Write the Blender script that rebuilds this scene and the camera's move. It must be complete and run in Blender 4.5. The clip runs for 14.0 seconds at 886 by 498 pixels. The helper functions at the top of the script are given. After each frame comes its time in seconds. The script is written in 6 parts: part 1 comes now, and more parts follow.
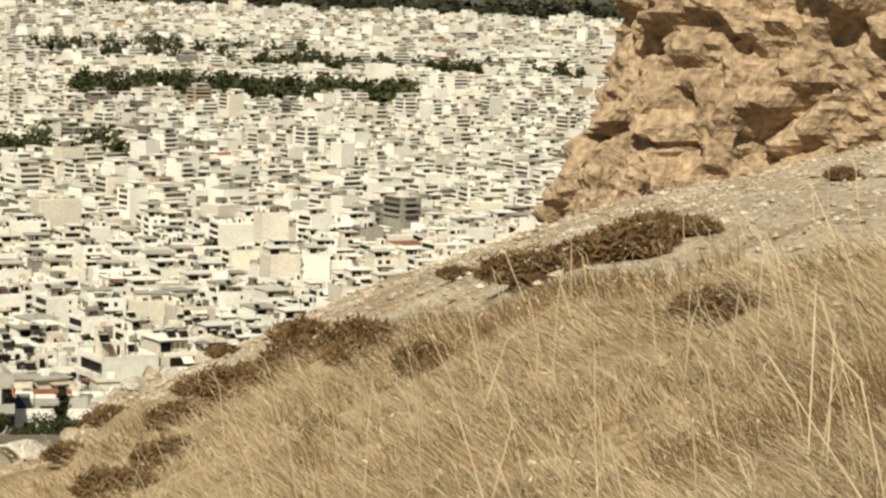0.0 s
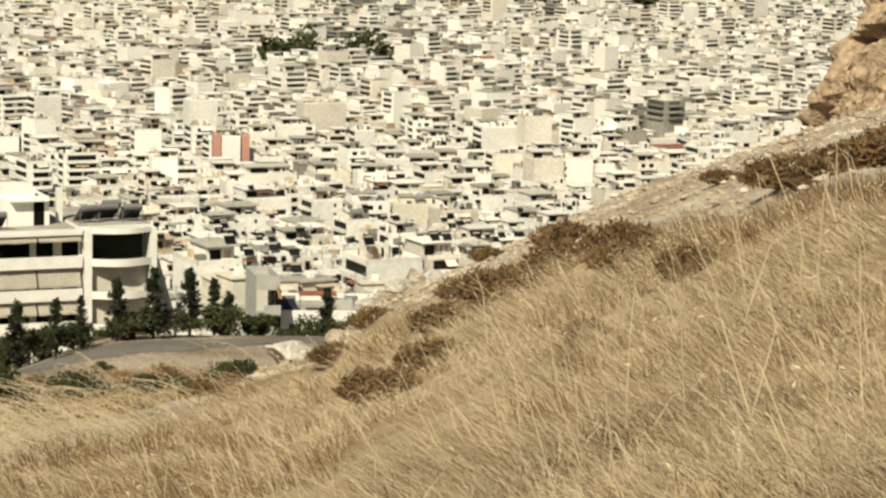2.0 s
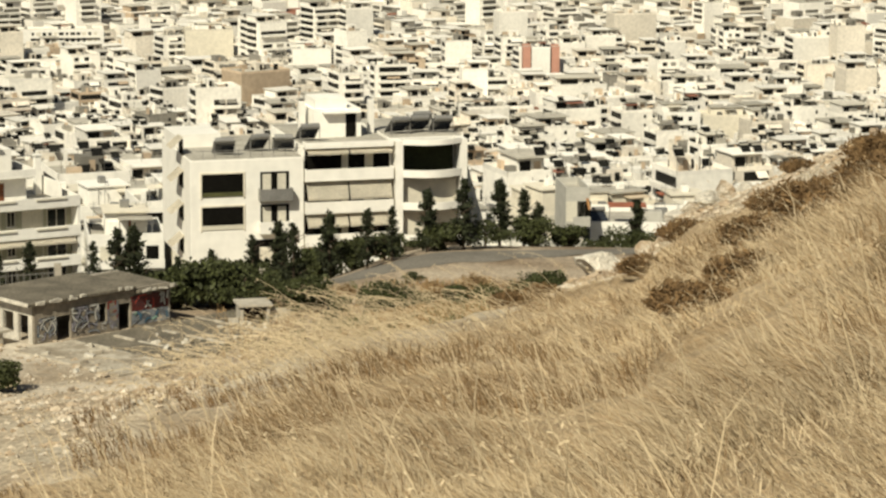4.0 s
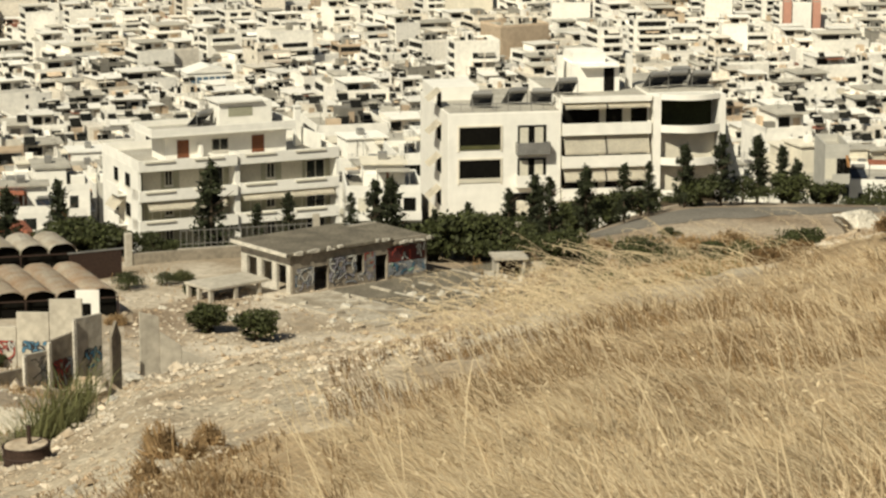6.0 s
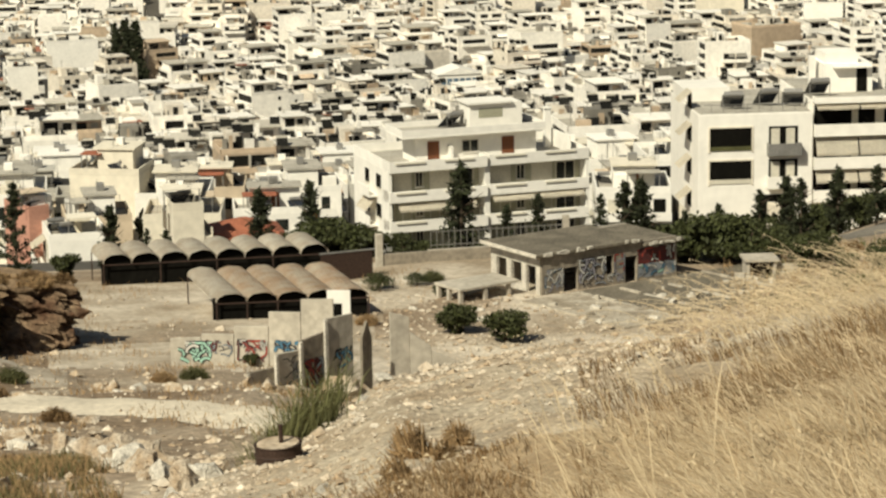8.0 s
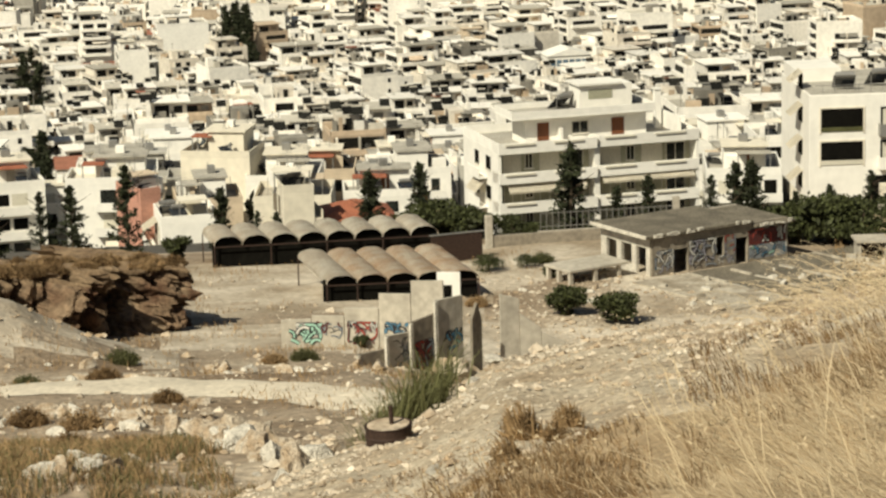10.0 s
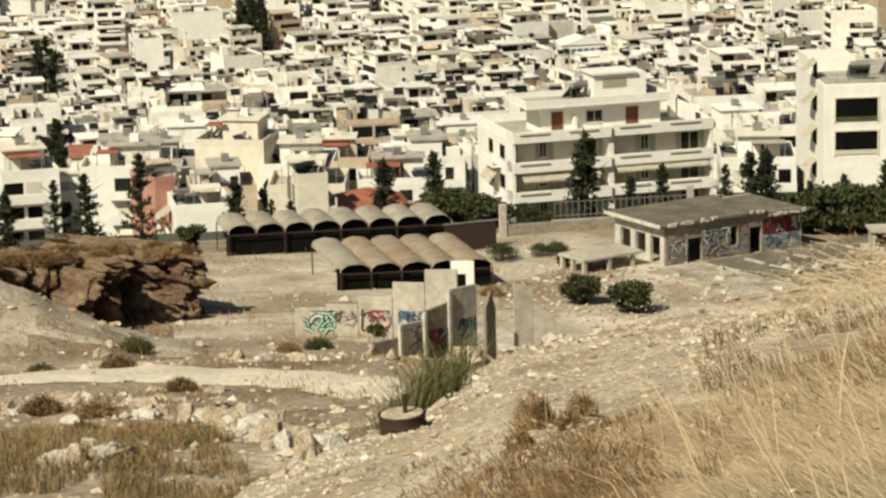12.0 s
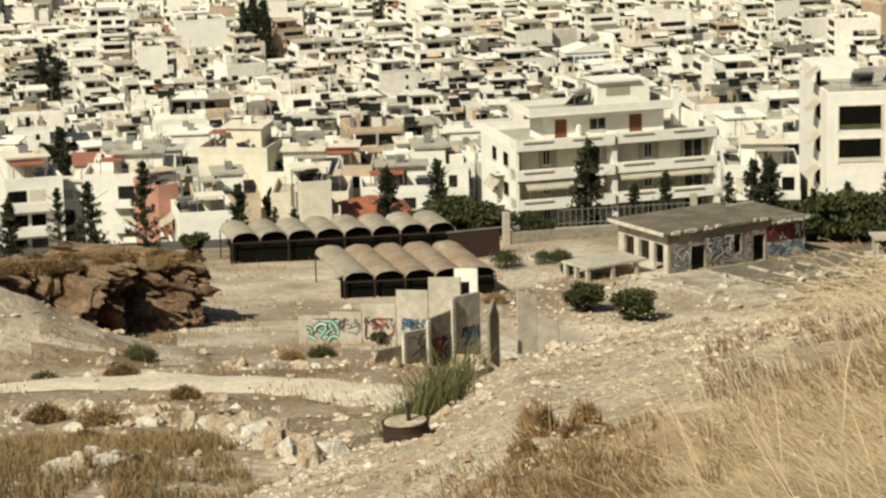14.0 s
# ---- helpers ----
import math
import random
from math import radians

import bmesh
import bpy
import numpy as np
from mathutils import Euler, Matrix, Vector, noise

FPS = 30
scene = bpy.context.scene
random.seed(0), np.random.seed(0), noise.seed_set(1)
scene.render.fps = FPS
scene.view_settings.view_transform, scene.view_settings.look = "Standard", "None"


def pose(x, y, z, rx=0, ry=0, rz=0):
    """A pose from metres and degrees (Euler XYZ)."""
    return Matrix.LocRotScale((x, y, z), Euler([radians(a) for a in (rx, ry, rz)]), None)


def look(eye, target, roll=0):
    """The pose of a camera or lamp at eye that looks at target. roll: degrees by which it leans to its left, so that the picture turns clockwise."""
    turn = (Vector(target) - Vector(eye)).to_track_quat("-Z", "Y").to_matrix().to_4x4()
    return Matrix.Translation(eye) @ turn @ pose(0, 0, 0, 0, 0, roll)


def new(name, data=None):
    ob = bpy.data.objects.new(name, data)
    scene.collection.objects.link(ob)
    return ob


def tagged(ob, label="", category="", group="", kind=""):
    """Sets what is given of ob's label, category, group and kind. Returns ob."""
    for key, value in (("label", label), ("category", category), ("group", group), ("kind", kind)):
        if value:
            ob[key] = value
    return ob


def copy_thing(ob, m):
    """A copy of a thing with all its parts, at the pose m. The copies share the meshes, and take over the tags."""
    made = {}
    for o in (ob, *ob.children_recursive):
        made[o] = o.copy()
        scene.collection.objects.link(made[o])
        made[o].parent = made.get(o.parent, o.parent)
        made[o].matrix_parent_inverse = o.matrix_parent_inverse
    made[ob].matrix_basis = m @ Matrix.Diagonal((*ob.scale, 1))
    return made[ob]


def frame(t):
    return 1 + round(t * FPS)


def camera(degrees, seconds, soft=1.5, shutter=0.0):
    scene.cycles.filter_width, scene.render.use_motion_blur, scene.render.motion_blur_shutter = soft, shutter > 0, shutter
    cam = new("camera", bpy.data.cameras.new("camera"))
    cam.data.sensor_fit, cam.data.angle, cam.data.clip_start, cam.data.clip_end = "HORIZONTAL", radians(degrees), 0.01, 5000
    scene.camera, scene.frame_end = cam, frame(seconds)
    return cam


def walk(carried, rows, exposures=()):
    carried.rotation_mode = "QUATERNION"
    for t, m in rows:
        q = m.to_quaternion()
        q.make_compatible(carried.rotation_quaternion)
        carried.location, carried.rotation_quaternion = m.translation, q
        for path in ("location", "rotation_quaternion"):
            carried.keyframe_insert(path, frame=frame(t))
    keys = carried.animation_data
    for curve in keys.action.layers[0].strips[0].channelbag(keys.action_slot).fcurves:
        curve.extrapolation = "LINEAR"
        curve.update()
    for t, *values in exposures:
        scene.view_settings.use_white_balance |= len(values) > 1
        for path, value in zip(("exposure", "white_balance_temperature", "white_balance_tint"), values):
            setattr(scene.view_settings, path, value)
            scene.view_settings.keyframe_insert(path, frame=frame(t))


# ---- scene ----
cam = camera(18.0, 14.0, soft=2.5)
TURNS = [
    (0.0, 0.000, -6.900, -1.934),
    (0.5, 0.643, -7.450, -1.802),
    (1.0, 1.788, -8.240, -1.741),
    (1.5, 3.430, -8.635, -1.543),
    (2.0, 5.376, -9.030, -1.345),
    (2.5, 7.171, -9.680, -1.066),
    (3.0, 8.656, -10.145, -0.840),
    (3.5, 10.068, -10.785, -0.629),
    (4.0, 11.778, -10.942, -0.382),
    (4.2, 12.426, -11.019, -0.306),
    (6.3, 18.057, -12.015, 0.069),
    (6.5, 18.705, -12.050, 0.203),
    (7.0, 19.804, -12.082, 0.346),
    (7.5, 21.466, -11.750, 0.638),
    (8.0, 22.343, -11.847, 0.826),
    (8.5, 23.053, -11.980, 0.979),
    (9.0, 24.006, -12.123, 1.155),
    (9.2, 24.236, -12.147, 1.250),
    (11.5, 24.886, -12.250, 1.408),
    (12.0, 24.947, -12.401, 1.366),
    (12.5, 25.002, -12.418, 1.384),
    (13.0, 25.019, -12.364, 1.386),
    (13.5, 25.017, -12.293, 1.391),
    (14.0, 25.016, -12.240, 1.390),
]
# the camera turns where it stands: yaw, pitch, lean to the right; its eye is the origin
walk(cam, [(t, pose(0, 0, 0, 90 + p, 0, y) @ pose(0, 0, 0, 0, 0, -r)) for t, y, p, r in TURNS],
     exposures=[(0.0, 0.16, 6950, 2), (14.0, 0.20, 6950, 2)])

# ---- light ----
SUN_LEFT, SUN_UP = 167.0, 44.0
world = bpy.data.worlds.new("sky")
scene.world = world
world.use_nodes = True
wn = world.node_tree
sky = wn.nodes.new("ShaderNodeTexSky")
sky.sky_type, sky.sun_disc = "NISHITA", False
sky.sun_elevation, sky.sun_rotation = radians(SUN_UP), radians(360 - SUN_LEFT)
sky.dust_density = 2.0
wn.nodes["Background"].inputs["Strength"].default_value = 0.036
wn.links.new(sky.outputs["Color"], wn.nodes["Background"].inputs["Color"])
sun_data = bpy.data.lights.new("sun", "SUN")
sun_data.energy, sun_data.angle, sun_data.color = 5.0, radians(0.53), (1.0, 0.93, 0.82)
sun = new("sun", sun_data)
su, sl = radians(SUN_UP), radians(SUN_LEFT)
sun.matrix_world = look((-math.sin(sl) * math.cos(su) * 300, math.cos(sl) * math.cos(su) * 300, math.sin(su) * 300), (0, 0, 0))


# ---- materials ----
def mat(name, color, rough=0.9, var=0.25, scale=0.5, fine=12.0, bump=0.3, metal=0.0, island=0.0, tint=None, spec=0.3, thing=0.0):
    """A procedural surface: colour with coarse stains and fine grain, and fine relief, in metres."""
    m = bpy.data.materials.new(name)
    m.use_nodes = True
    nt = m.node_tree
    b = nt.nodes["Principled BSDF"]
    b.inputs["Roughness"].default_value, b.inputs["Metallic"].default_value = rough, metal
    b.inputs["Specular IOR Level"].default_value = spec
    co = nt.nodes.new("ShaderNodeTexCoord")
    coarse, grain = nt.nodes.new("ShaderNodeTexNoise"), nt.nodes.new("ShaderNodeTexNoise")
    for n, s, d in ((coarse, scale, 4), (grain, fine, 3)):
        n.inputs["Scale"].default_value, n.inputs["Detail"].default_value = s, d
        nt.links.new(co.outputs["Object"], n.inputs["Vector"])
    dark = tuple(c * (1 - var) for c in color) if tint is None else tint
    mix = nt.nodes.new("ShaderNodeMix")
    mix.data_type = "RGBA"
    mix.inputs[6].default_value, mix.inputs[7].default_value = (*dark, 1), (*color, 1)
    ramp = nt.nodes.new("ShaderNodeMapRange")
    ramp.inputs["From Min"].default_value, ramp.inputs["From Max"].default_value = 0.35, 0.65
    nt.links.new(coarse.outputs["Fac"], ramp.inputs["Value"])
    nt.links.new(ramp.outputs["Result"], mix.inputs[0])
    hsv = nt.nodes.new("ShaderNodeHueSaturation")
    val = nt.nodes.new("ShaderNodeMapRange")
    val.inputs["From Min"].default_value, val.inputs["From Max"].default_value = 0.3, 0.7
    val.inputs["To Min"].default_value, val.inputs["To Max"].default_value = 1 - var, 1 + var * 0.6
    nt.links.new(grain.outputs["Fac"], val.inputs["Value"])
    last = val.outputs["Result"]
    if island or thing:
        src = nt.nodes.new("ShaderNodeNewGeometry").outputs["Random Per Island"] if island else nt.nodes.new("ShaderNodeObjectInfo").outputs["Random"]
        r = nt.nodes.new("ShaderNodeMapRange")
        k = island or thing
        r.inputs["To Min"].default_value, r.inputs["To Max"].default_value = 1 - k, 1 + k * 0.5
        nt.links.new(src, r.inputs["Value"])
        mul = nt.nodes.new("ShaderNodeMath")
        mul.operation = "MULTIPLY"
        nt.links.new(last, mul.inputs[0])
        nt.links.new(r.outputs["Result"], mul.inputs[1])
        last = mul.outputs[0]
    nt.links.new(last, hsv.inputs["Value"])
    nt.links.new(mix.outputs[2], hsv.inputs["Color"])
    nt.links.new(hsv.outputs["Color"], b.inputs["Base Color"])
    if bump:
        bp = nt.nodes.new("ShaderNodeBump")
        bp.inputs["Strength"].default_value, bp.inputs["Distance"].default_value = bump, 0.6 / fine
        nt.links.new(grain.outputs["Fac"], bp.inputs["Height"])
        nt.links.new(bp.outputs["Normal"], b.inputs["Normal"])
    return m


WHITE = mat("white_paint", (0.84, 0.81, 0.74), 0.8, 0.07, 0.25, 1.1, 0.03, thing=0.08)
CREAM = mat("cream_render", (0.72, 0.66, 0.54), 0.85, 0.10, 0.3, 1.1, 0.03, thing=0.1)
OCHRE = mat("ochre_render", (0.60, 0.49, 0.36), 0.85, 0.12, 0.3, 1.1, 0.03, thing=0.12)
GREYWALL = mat("grey_render", (0.46, 0.44, 0.39), 0.85, 0.12, 0.3, 1.1, 0.03)
PINK = mat("red_render", (0.52, 0.27, 0.20), 0.85, 0.15, 0.3, 3, 0.1)
ROOFGREY = mat("roof_screed", (0.44, 0.41, 0.35), 0.9, 0.25, 0.4, 4, 0.2)
ROOFDARK = mat("weathered_dark_roof", (0.19, 0.165, 0.125), 0.92, 0.4, 0.5, 5, 0.3)
OLIVESHUT = mat("olive_shutter_and_shade", (0.36, 0.35, 0.26), 0.7, 0.15, 0.4, 6, 0.1)
DARKGLASS = mat("dark_glass", (0.02, 0.023, 0.02), 0.12, 0.3, 0.8, 3, 0.0, spec=0.5)
BLUEGLASS = mat("blue_tinted_glass", (0.10, 0.16, 0.22), 0.2, 0.2, 0.8, 3, 0.0, spec=0.5)
# near-black colour painting the shade inside openings, on flat sheets
SHADOWY = mat("painted_interior_shade", (0.008, 0.0075, 0.006), 0.95, 0.3, 0.8, 3, 0.0, spec=0.05)
SHUTTER = mat("cream_shutter", (0.62, 0.58, 0.48), 0.7, 0.12, 0.4, 6, 0.1)
BROWNWOOD = mat("brown_shutter", (0.20, 0.075, 0.035), 0.6, 0.2, 0.6, 8, 0.15)
AWNING = mat("awning_cloth", (0.76, 0.70, 0.58), 0.9, 0.12, 0.6, 6, 0.05)
ORANGE = mat("orange_awning", (0.55, 0.30, 0.13), 0.9, 0.2, 0.6, 6, 0.05)
TERRACOTTA = mat("terracotta_tiles", (0.36, 0.13, 0.075), 0.85, 0.25, 0.6, 5, 0.4)
METAL = mat("weathered_metal", (0.32, 0.31, 0.29), 0.5, 0.2, 0.8, 8, 0.1, metal=0.5)
SOLAR = mat("solar_glass", (0.03, 0.035, 0.045), 0.12, 0.3, 0.8, 3, 0.0, spec=0.6)
CONCRETE = mat("weathered_concrete", (0.47, 0.425, 0.35), 0.9, 0.2, 0.35, 2.2, 0.12)
DARKCONC = mat("stained_shaded_concrete", (0.29, 0.25, 0.195), 0.92, 0.3, 0.4, 2.2, 0.12)
RUST = mat("rusty_sheet", (0.52, 0.37, 0.25), 0.75, 0.25, 0.9, 9, 0.3, tint=(0.62, 0.54, 0.43), thing=0.2)
PALESHEET = mat("galvanised_sheet", (0.68, 0.63, 0.54), 0.7, 0.2, 0.8, 9, 0.25, tint=(0.56, 0.48, 0.38), thing=0.12)
DARKRUST = mat("dark_rust", (0.05, 0.028, 0.02), 0.75, 0.4, 5, 40, 0.4)
DIRT = mat("dry_earth", (0.43, 0.355, 0.265), 0.95, 0.38, 0.11, 2.6, 0.7, tint=(0.215, 0.155, 0.10))
THATCH = mat("dry_grass_litter", (0.42, 0.32, 0.20), 0.95, 0.35, 0.45, 9, 0.6, tint=(0.29, 0.205, 0.115))
GRAVEL = mat("pale_rubble", (0.50, 0.43, 0.325), 0.95, 0.4, 0.5, 11, 0.9, tint=(0.33, 0.255, 0.17))
TRACK = mat("dusty_track", (0.72, 0.635, 0.50), 0.95, 0.2, 0.25, 3, 0.4)
YARDDUST = mat("pale_yard_dust", (0.58, 0.51, 0.41), 0.95, 0.25, 0.16, 2.0, 0.5, tint=(0.29, 0.23, 0.16))
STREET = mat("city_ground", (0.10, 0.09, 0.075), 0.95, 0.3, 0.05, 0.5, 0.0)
ASPHALT = mat("old_asphalt", (0.20, 0.18, 0.15), 0.9, 0.25, 0.2, 4, 0.3)
STONE = mat("pale_limestone", (0.60, 0.53, 0.43), 0.92, 0.35, 0.9, 8, 0.8, tint=(0.38, 0.28, 0.18), island=0.2)
CLIFF = mat("ochre_rock", (0.44, 0.32, 0.21), 0.92, 0.45, 0.6, 6.5, 1.0, tint=(0.31, 0.225, 0.145))
REDROCK = mat("red_brown_rock", (0.09, 0.046, 0.026), 0.95, 0.5, 0.42, 2.2, 1.0, tint=(0.23, 0.165, 0.105))
BROWNSOIL = mat("brown_soil", (0.13, 0.085, 0.05), 0.95, 0.4, 0.4, 3.0, 0.8, tint=(0.22, 0.155, 0.095))
PALESLAB = mat("pale_broken_concrete", (0.47, 0.42, 0.34), 0.92, 0.3, 0.5, 3.0, 0.4, tint=(0.27, 0.225, 0.165))
CHALK = mat("white_boulder", (0.66, 0.61, 0.52), 0.9, 0.3, 1.4, 9, 0.8)
STRAW = mat("straw", (0.50, 0.38, 0.23), 0.8, 0.35, 0.5, 4, 0.0, island=0.22, spec=0.2)
PALESTRAW = mat("pale_straw", (0.61, 0.495, 0.33), 0.8, 0.2, 0.3, 4, 0.0, island=0.18, spec=0.2)
DEADGRASS = mat("dead_grass", (0.32, 0.215, 0.115), 0.85, 0.3, 0.5, 4, 0.0, island=0.3, spec=0.2)
SCRUB = mat("dry_scrub", (0.22, 0.135, 0.062), 0.9, 0.3, 1.5, 9, 0.0, island=0.45)
RUSTSCRUB = mat("russet_weed", (0.38, 0.25, 0.125), 0.9, 0.3, 1.5, 9, 0.0, island=0.4)
LEAF = mat("green_leaves", (0.058, 0.066, 0.021), 0.7, 0.3, 0.5, 4, 0.0, island=0.5)
PINE = mat("dark_needles", (0.032, 0.038, 0.015), 0.75, 0.3, 0.5, 4, 0.0, island=0.45)
REED = mat("olive_reed", (0.115, 0.115, 0.045), 0.8, 0.3, 0.5, 4, 0.0, island=0.4)
BARK = mat("bark", (0.11, 0.08, 0.055), 0.9, 0.3, 2, 15, 0.6)


# ---- building helpers ----
def obj(name, bm, material):
    me = bpy.data.meshes.new(name)
    bm.to_mesh(me)
    bm.free()
    for m in material if isinstance(material, (list, tuple)) else (material,):
        me.materials.append(m)
    return new(name, me)


def part(name, bm, material, parent, label=""):
    ob = obj(name, bm, material)
    ob.parent = parent
    return tagged(ob, label)


def box(bm, x0, y0, z0, x1, y1, z1, bevel=0.0, mi=0):
    vs = [bm.verts.new(p) for p in ((x0, y0, z0), (x1, y0, z0), (x1, y1, z0), (x0, y1, z0), (x0, y0, z1), (x1, y0, z1), (x1, y1, z1), (x0, y1, z1))]
    fs = [bm.faces.new([vs[i] for i in q]) for q in ((3, 2, 1, 0), (4, 5, 6, 7), (0, 1, 5, 4), (1, 2, 6, 5), (2, 3, 7, 6), (3, 0, 4, 7))]
    for f in fs:
        f.material_index = mi
    if bevel:
        bmesh.ops.bevel(bm, geom=list({e for f in fs for e in f.edges}), offset=bevel, segments=1, affect="EDGES")
    return bm


def a_box(*a, **k):
    return box(bmesh.new(), *a, **k)


def thing(name, m, label, category, group="", kind=""):
    ob = new(name)
    ob.matrix_world = m
    return tagged(ob, label, category, group, kind)


def np_mesh(name, verts, faces, mats, index=None, smooth=False):
    """One mesh from arrays; all faces have the same number of corners."""
    verts, faces = np.asarray(verts, np.float32), np.asarray(faces, np.int32)
    me = bpy.data.meshes.new(name)
    n, k = faces.shape
    me.vertices.add(len(verts))
    me.vertices.foreach_set("co", verts.ravel())
    me.loops.add(n * k)
    me.loops.foreach_set("vertex_index", faces.ravel())
    me.polygons.add(n)
    me.polygons.foreach_set("loop_start", np.arange(0, n * k, k, dtype=np.int32))
    for m in mats:
        me.materials.append(m)
    if index is not None:
        me.polygons.foreach_set("material_index", np.asarray(index, np.int32))
    me.polygons.foreach_set("use_smooth", np.full(n, smooth))
    me.update(calc_edges=True)
    return new(name, me)


# ---- the land ----
def ease(a, b, x):
    t = np.clip((x - a) / (b - a), 0, 1)
    return t * t * (3 - 2 * t)


CREST_AZ = (-180, -60, -30, -9, -2.6, 2.1, 4.6, 6.85, 7.7, 9.2, 10.8, 14, 17.6, 19.8, 22.1, 23.6, 25.4, 27.5, 29.4, 34, 60, 120, 180)
CREST_EL = (-4, 3, 0, -4.4, -6.1, -8.0, -9.2, -10.2, -11.1, -11.65, -12.2, -12.85, -13.7, -13.85, -14.2, -14.5, -15.7, -16.45, -17.2, -21, -26, -20, -4)
CREST_D = (30, 50, 50, 50, 52, 54, 55, 57, 59, 53, 44, 36, 41, 46, 48, 46, 40, 36, 32, 26, 20, 20, 30)


def ripple(x, y, s):
    """A smooth uneven field of about unit height and grain s metres."""
    x, y = x / s, y / s
    return (np.sin(1.7 * x + 1.1 * np.sin(0.9 * y + 0.7)) * np.cos(1.3 * y + 1.3 * np.sin(0.8 * x)) + 0.5 * np.sin(3.1 * x - 2.3 * y + 1.5 * np.sin(1.9 * y)) + 0.3 * np.cos(5.3 * x + 4.1 * y))


def land(x, y):
    """The height of the ground at x, y; the eye is at 0."""
    x, y = np.asarray(x, float), np.asarray(y, float)
    d, az = np.hypot(x, y), np.degrees(np.arctan2(-x, y))
    town = ((285, -60), (330, -70), (450, -92), (600, -114), (800, -137), (1100, -160), (1500, -167), (4250, -167), (4450, -140), (4950, 40))

    def line(*knots):
        k = knots + town
        return np.interp(d, [p[0] for p in k], [p[1] for p in k])
    east = line((0, -6), (60, -14.5), (80, -18.5), (120, -27), (200, -43), (224, -46), (238, -46.4), (250, -48), (268, -54))
    middle = line((0, -6), (60, -16), (120, -33), (168, -44.6), (180, -45), (205, -45.6), (219, -46.3), (225, -47.6), (250, -54.5), (268, -58))
    west = line((0, -8), (48, -15.5), (60, -17.4), (85, -24.6), (108, -29.6), (122, -31.8), (130, -34), (150, -38.6), (166, -41.6), (190, -44.9), (213, -46.9), (221, -47.8), (250, -54))
    z = east + (middle - east) * ease(11.5, 17, az) + (west - middle) * ease(22.5, 27, az)
    ce, cd = np.interp(az, CREST_AZ, CREST_EL), np.interp(az, CREST_AZ, CREST_D)
    zc = cd * np.tan(np.radians(ce))
    spur = np.where(d < cd, -1.65 + (zc + 1.65) * d / cd, zc - (d - cd) * 0.75)
    rough = 0.10 * ripple(x, y, 1.7) + 0.04 * ripple(x + 9, y, 0.45)
    spur = spur + rough * ease(3, 20, d) * (1 - 0.6 * ease(0.75, 0.95, d / cd))
    z = z + (0.20 * ripple(x, y, 5) + 0.10 * ripple(x, y + 4, 1.6)) * (1 - 0.75 * ease(104, 112, d)) * (1 - ease(160, 175, d)) * ease(20, 50, d)
    spoil = np.interp(az, (29.8, 31.2, 32.8, 34.3, 37, 44), (0, 1.0, 2.9, 4.6, 5.4, 0)) * np.exp(-((d - 154) / 9) ** 2)
    return np.maximum(z + spoil * (1 + 0.08 * ripple(x, y, 3)), spur)


def at(az, d, lift=0.0):
    a = radians(az)
    x, y = -d * math.sin(a), d * math.cos(a)
    return Vector((x, y, float(land(x, y)) + lift))


def ground_at(az, el):
    """How far off the ground is met when looking along az and el, past the near hill."""
    ds = np.linspace(225, 4200, 16000)
    a = radians(az)
    z = land(-ds * math.sin(a), ds * math.cos(a))
    return float(ds[np.argmax(z >= ds * math.tan(radians(el)))])


def put(az, d, turn=0.0, lift=0.0):
    """A pose on the ground; with no turn its local y looks away from the eye."""
    return Matrix.Translation(at(az, d, lift)) @ pose(0, 0, 0, 0, 0, az + turn)


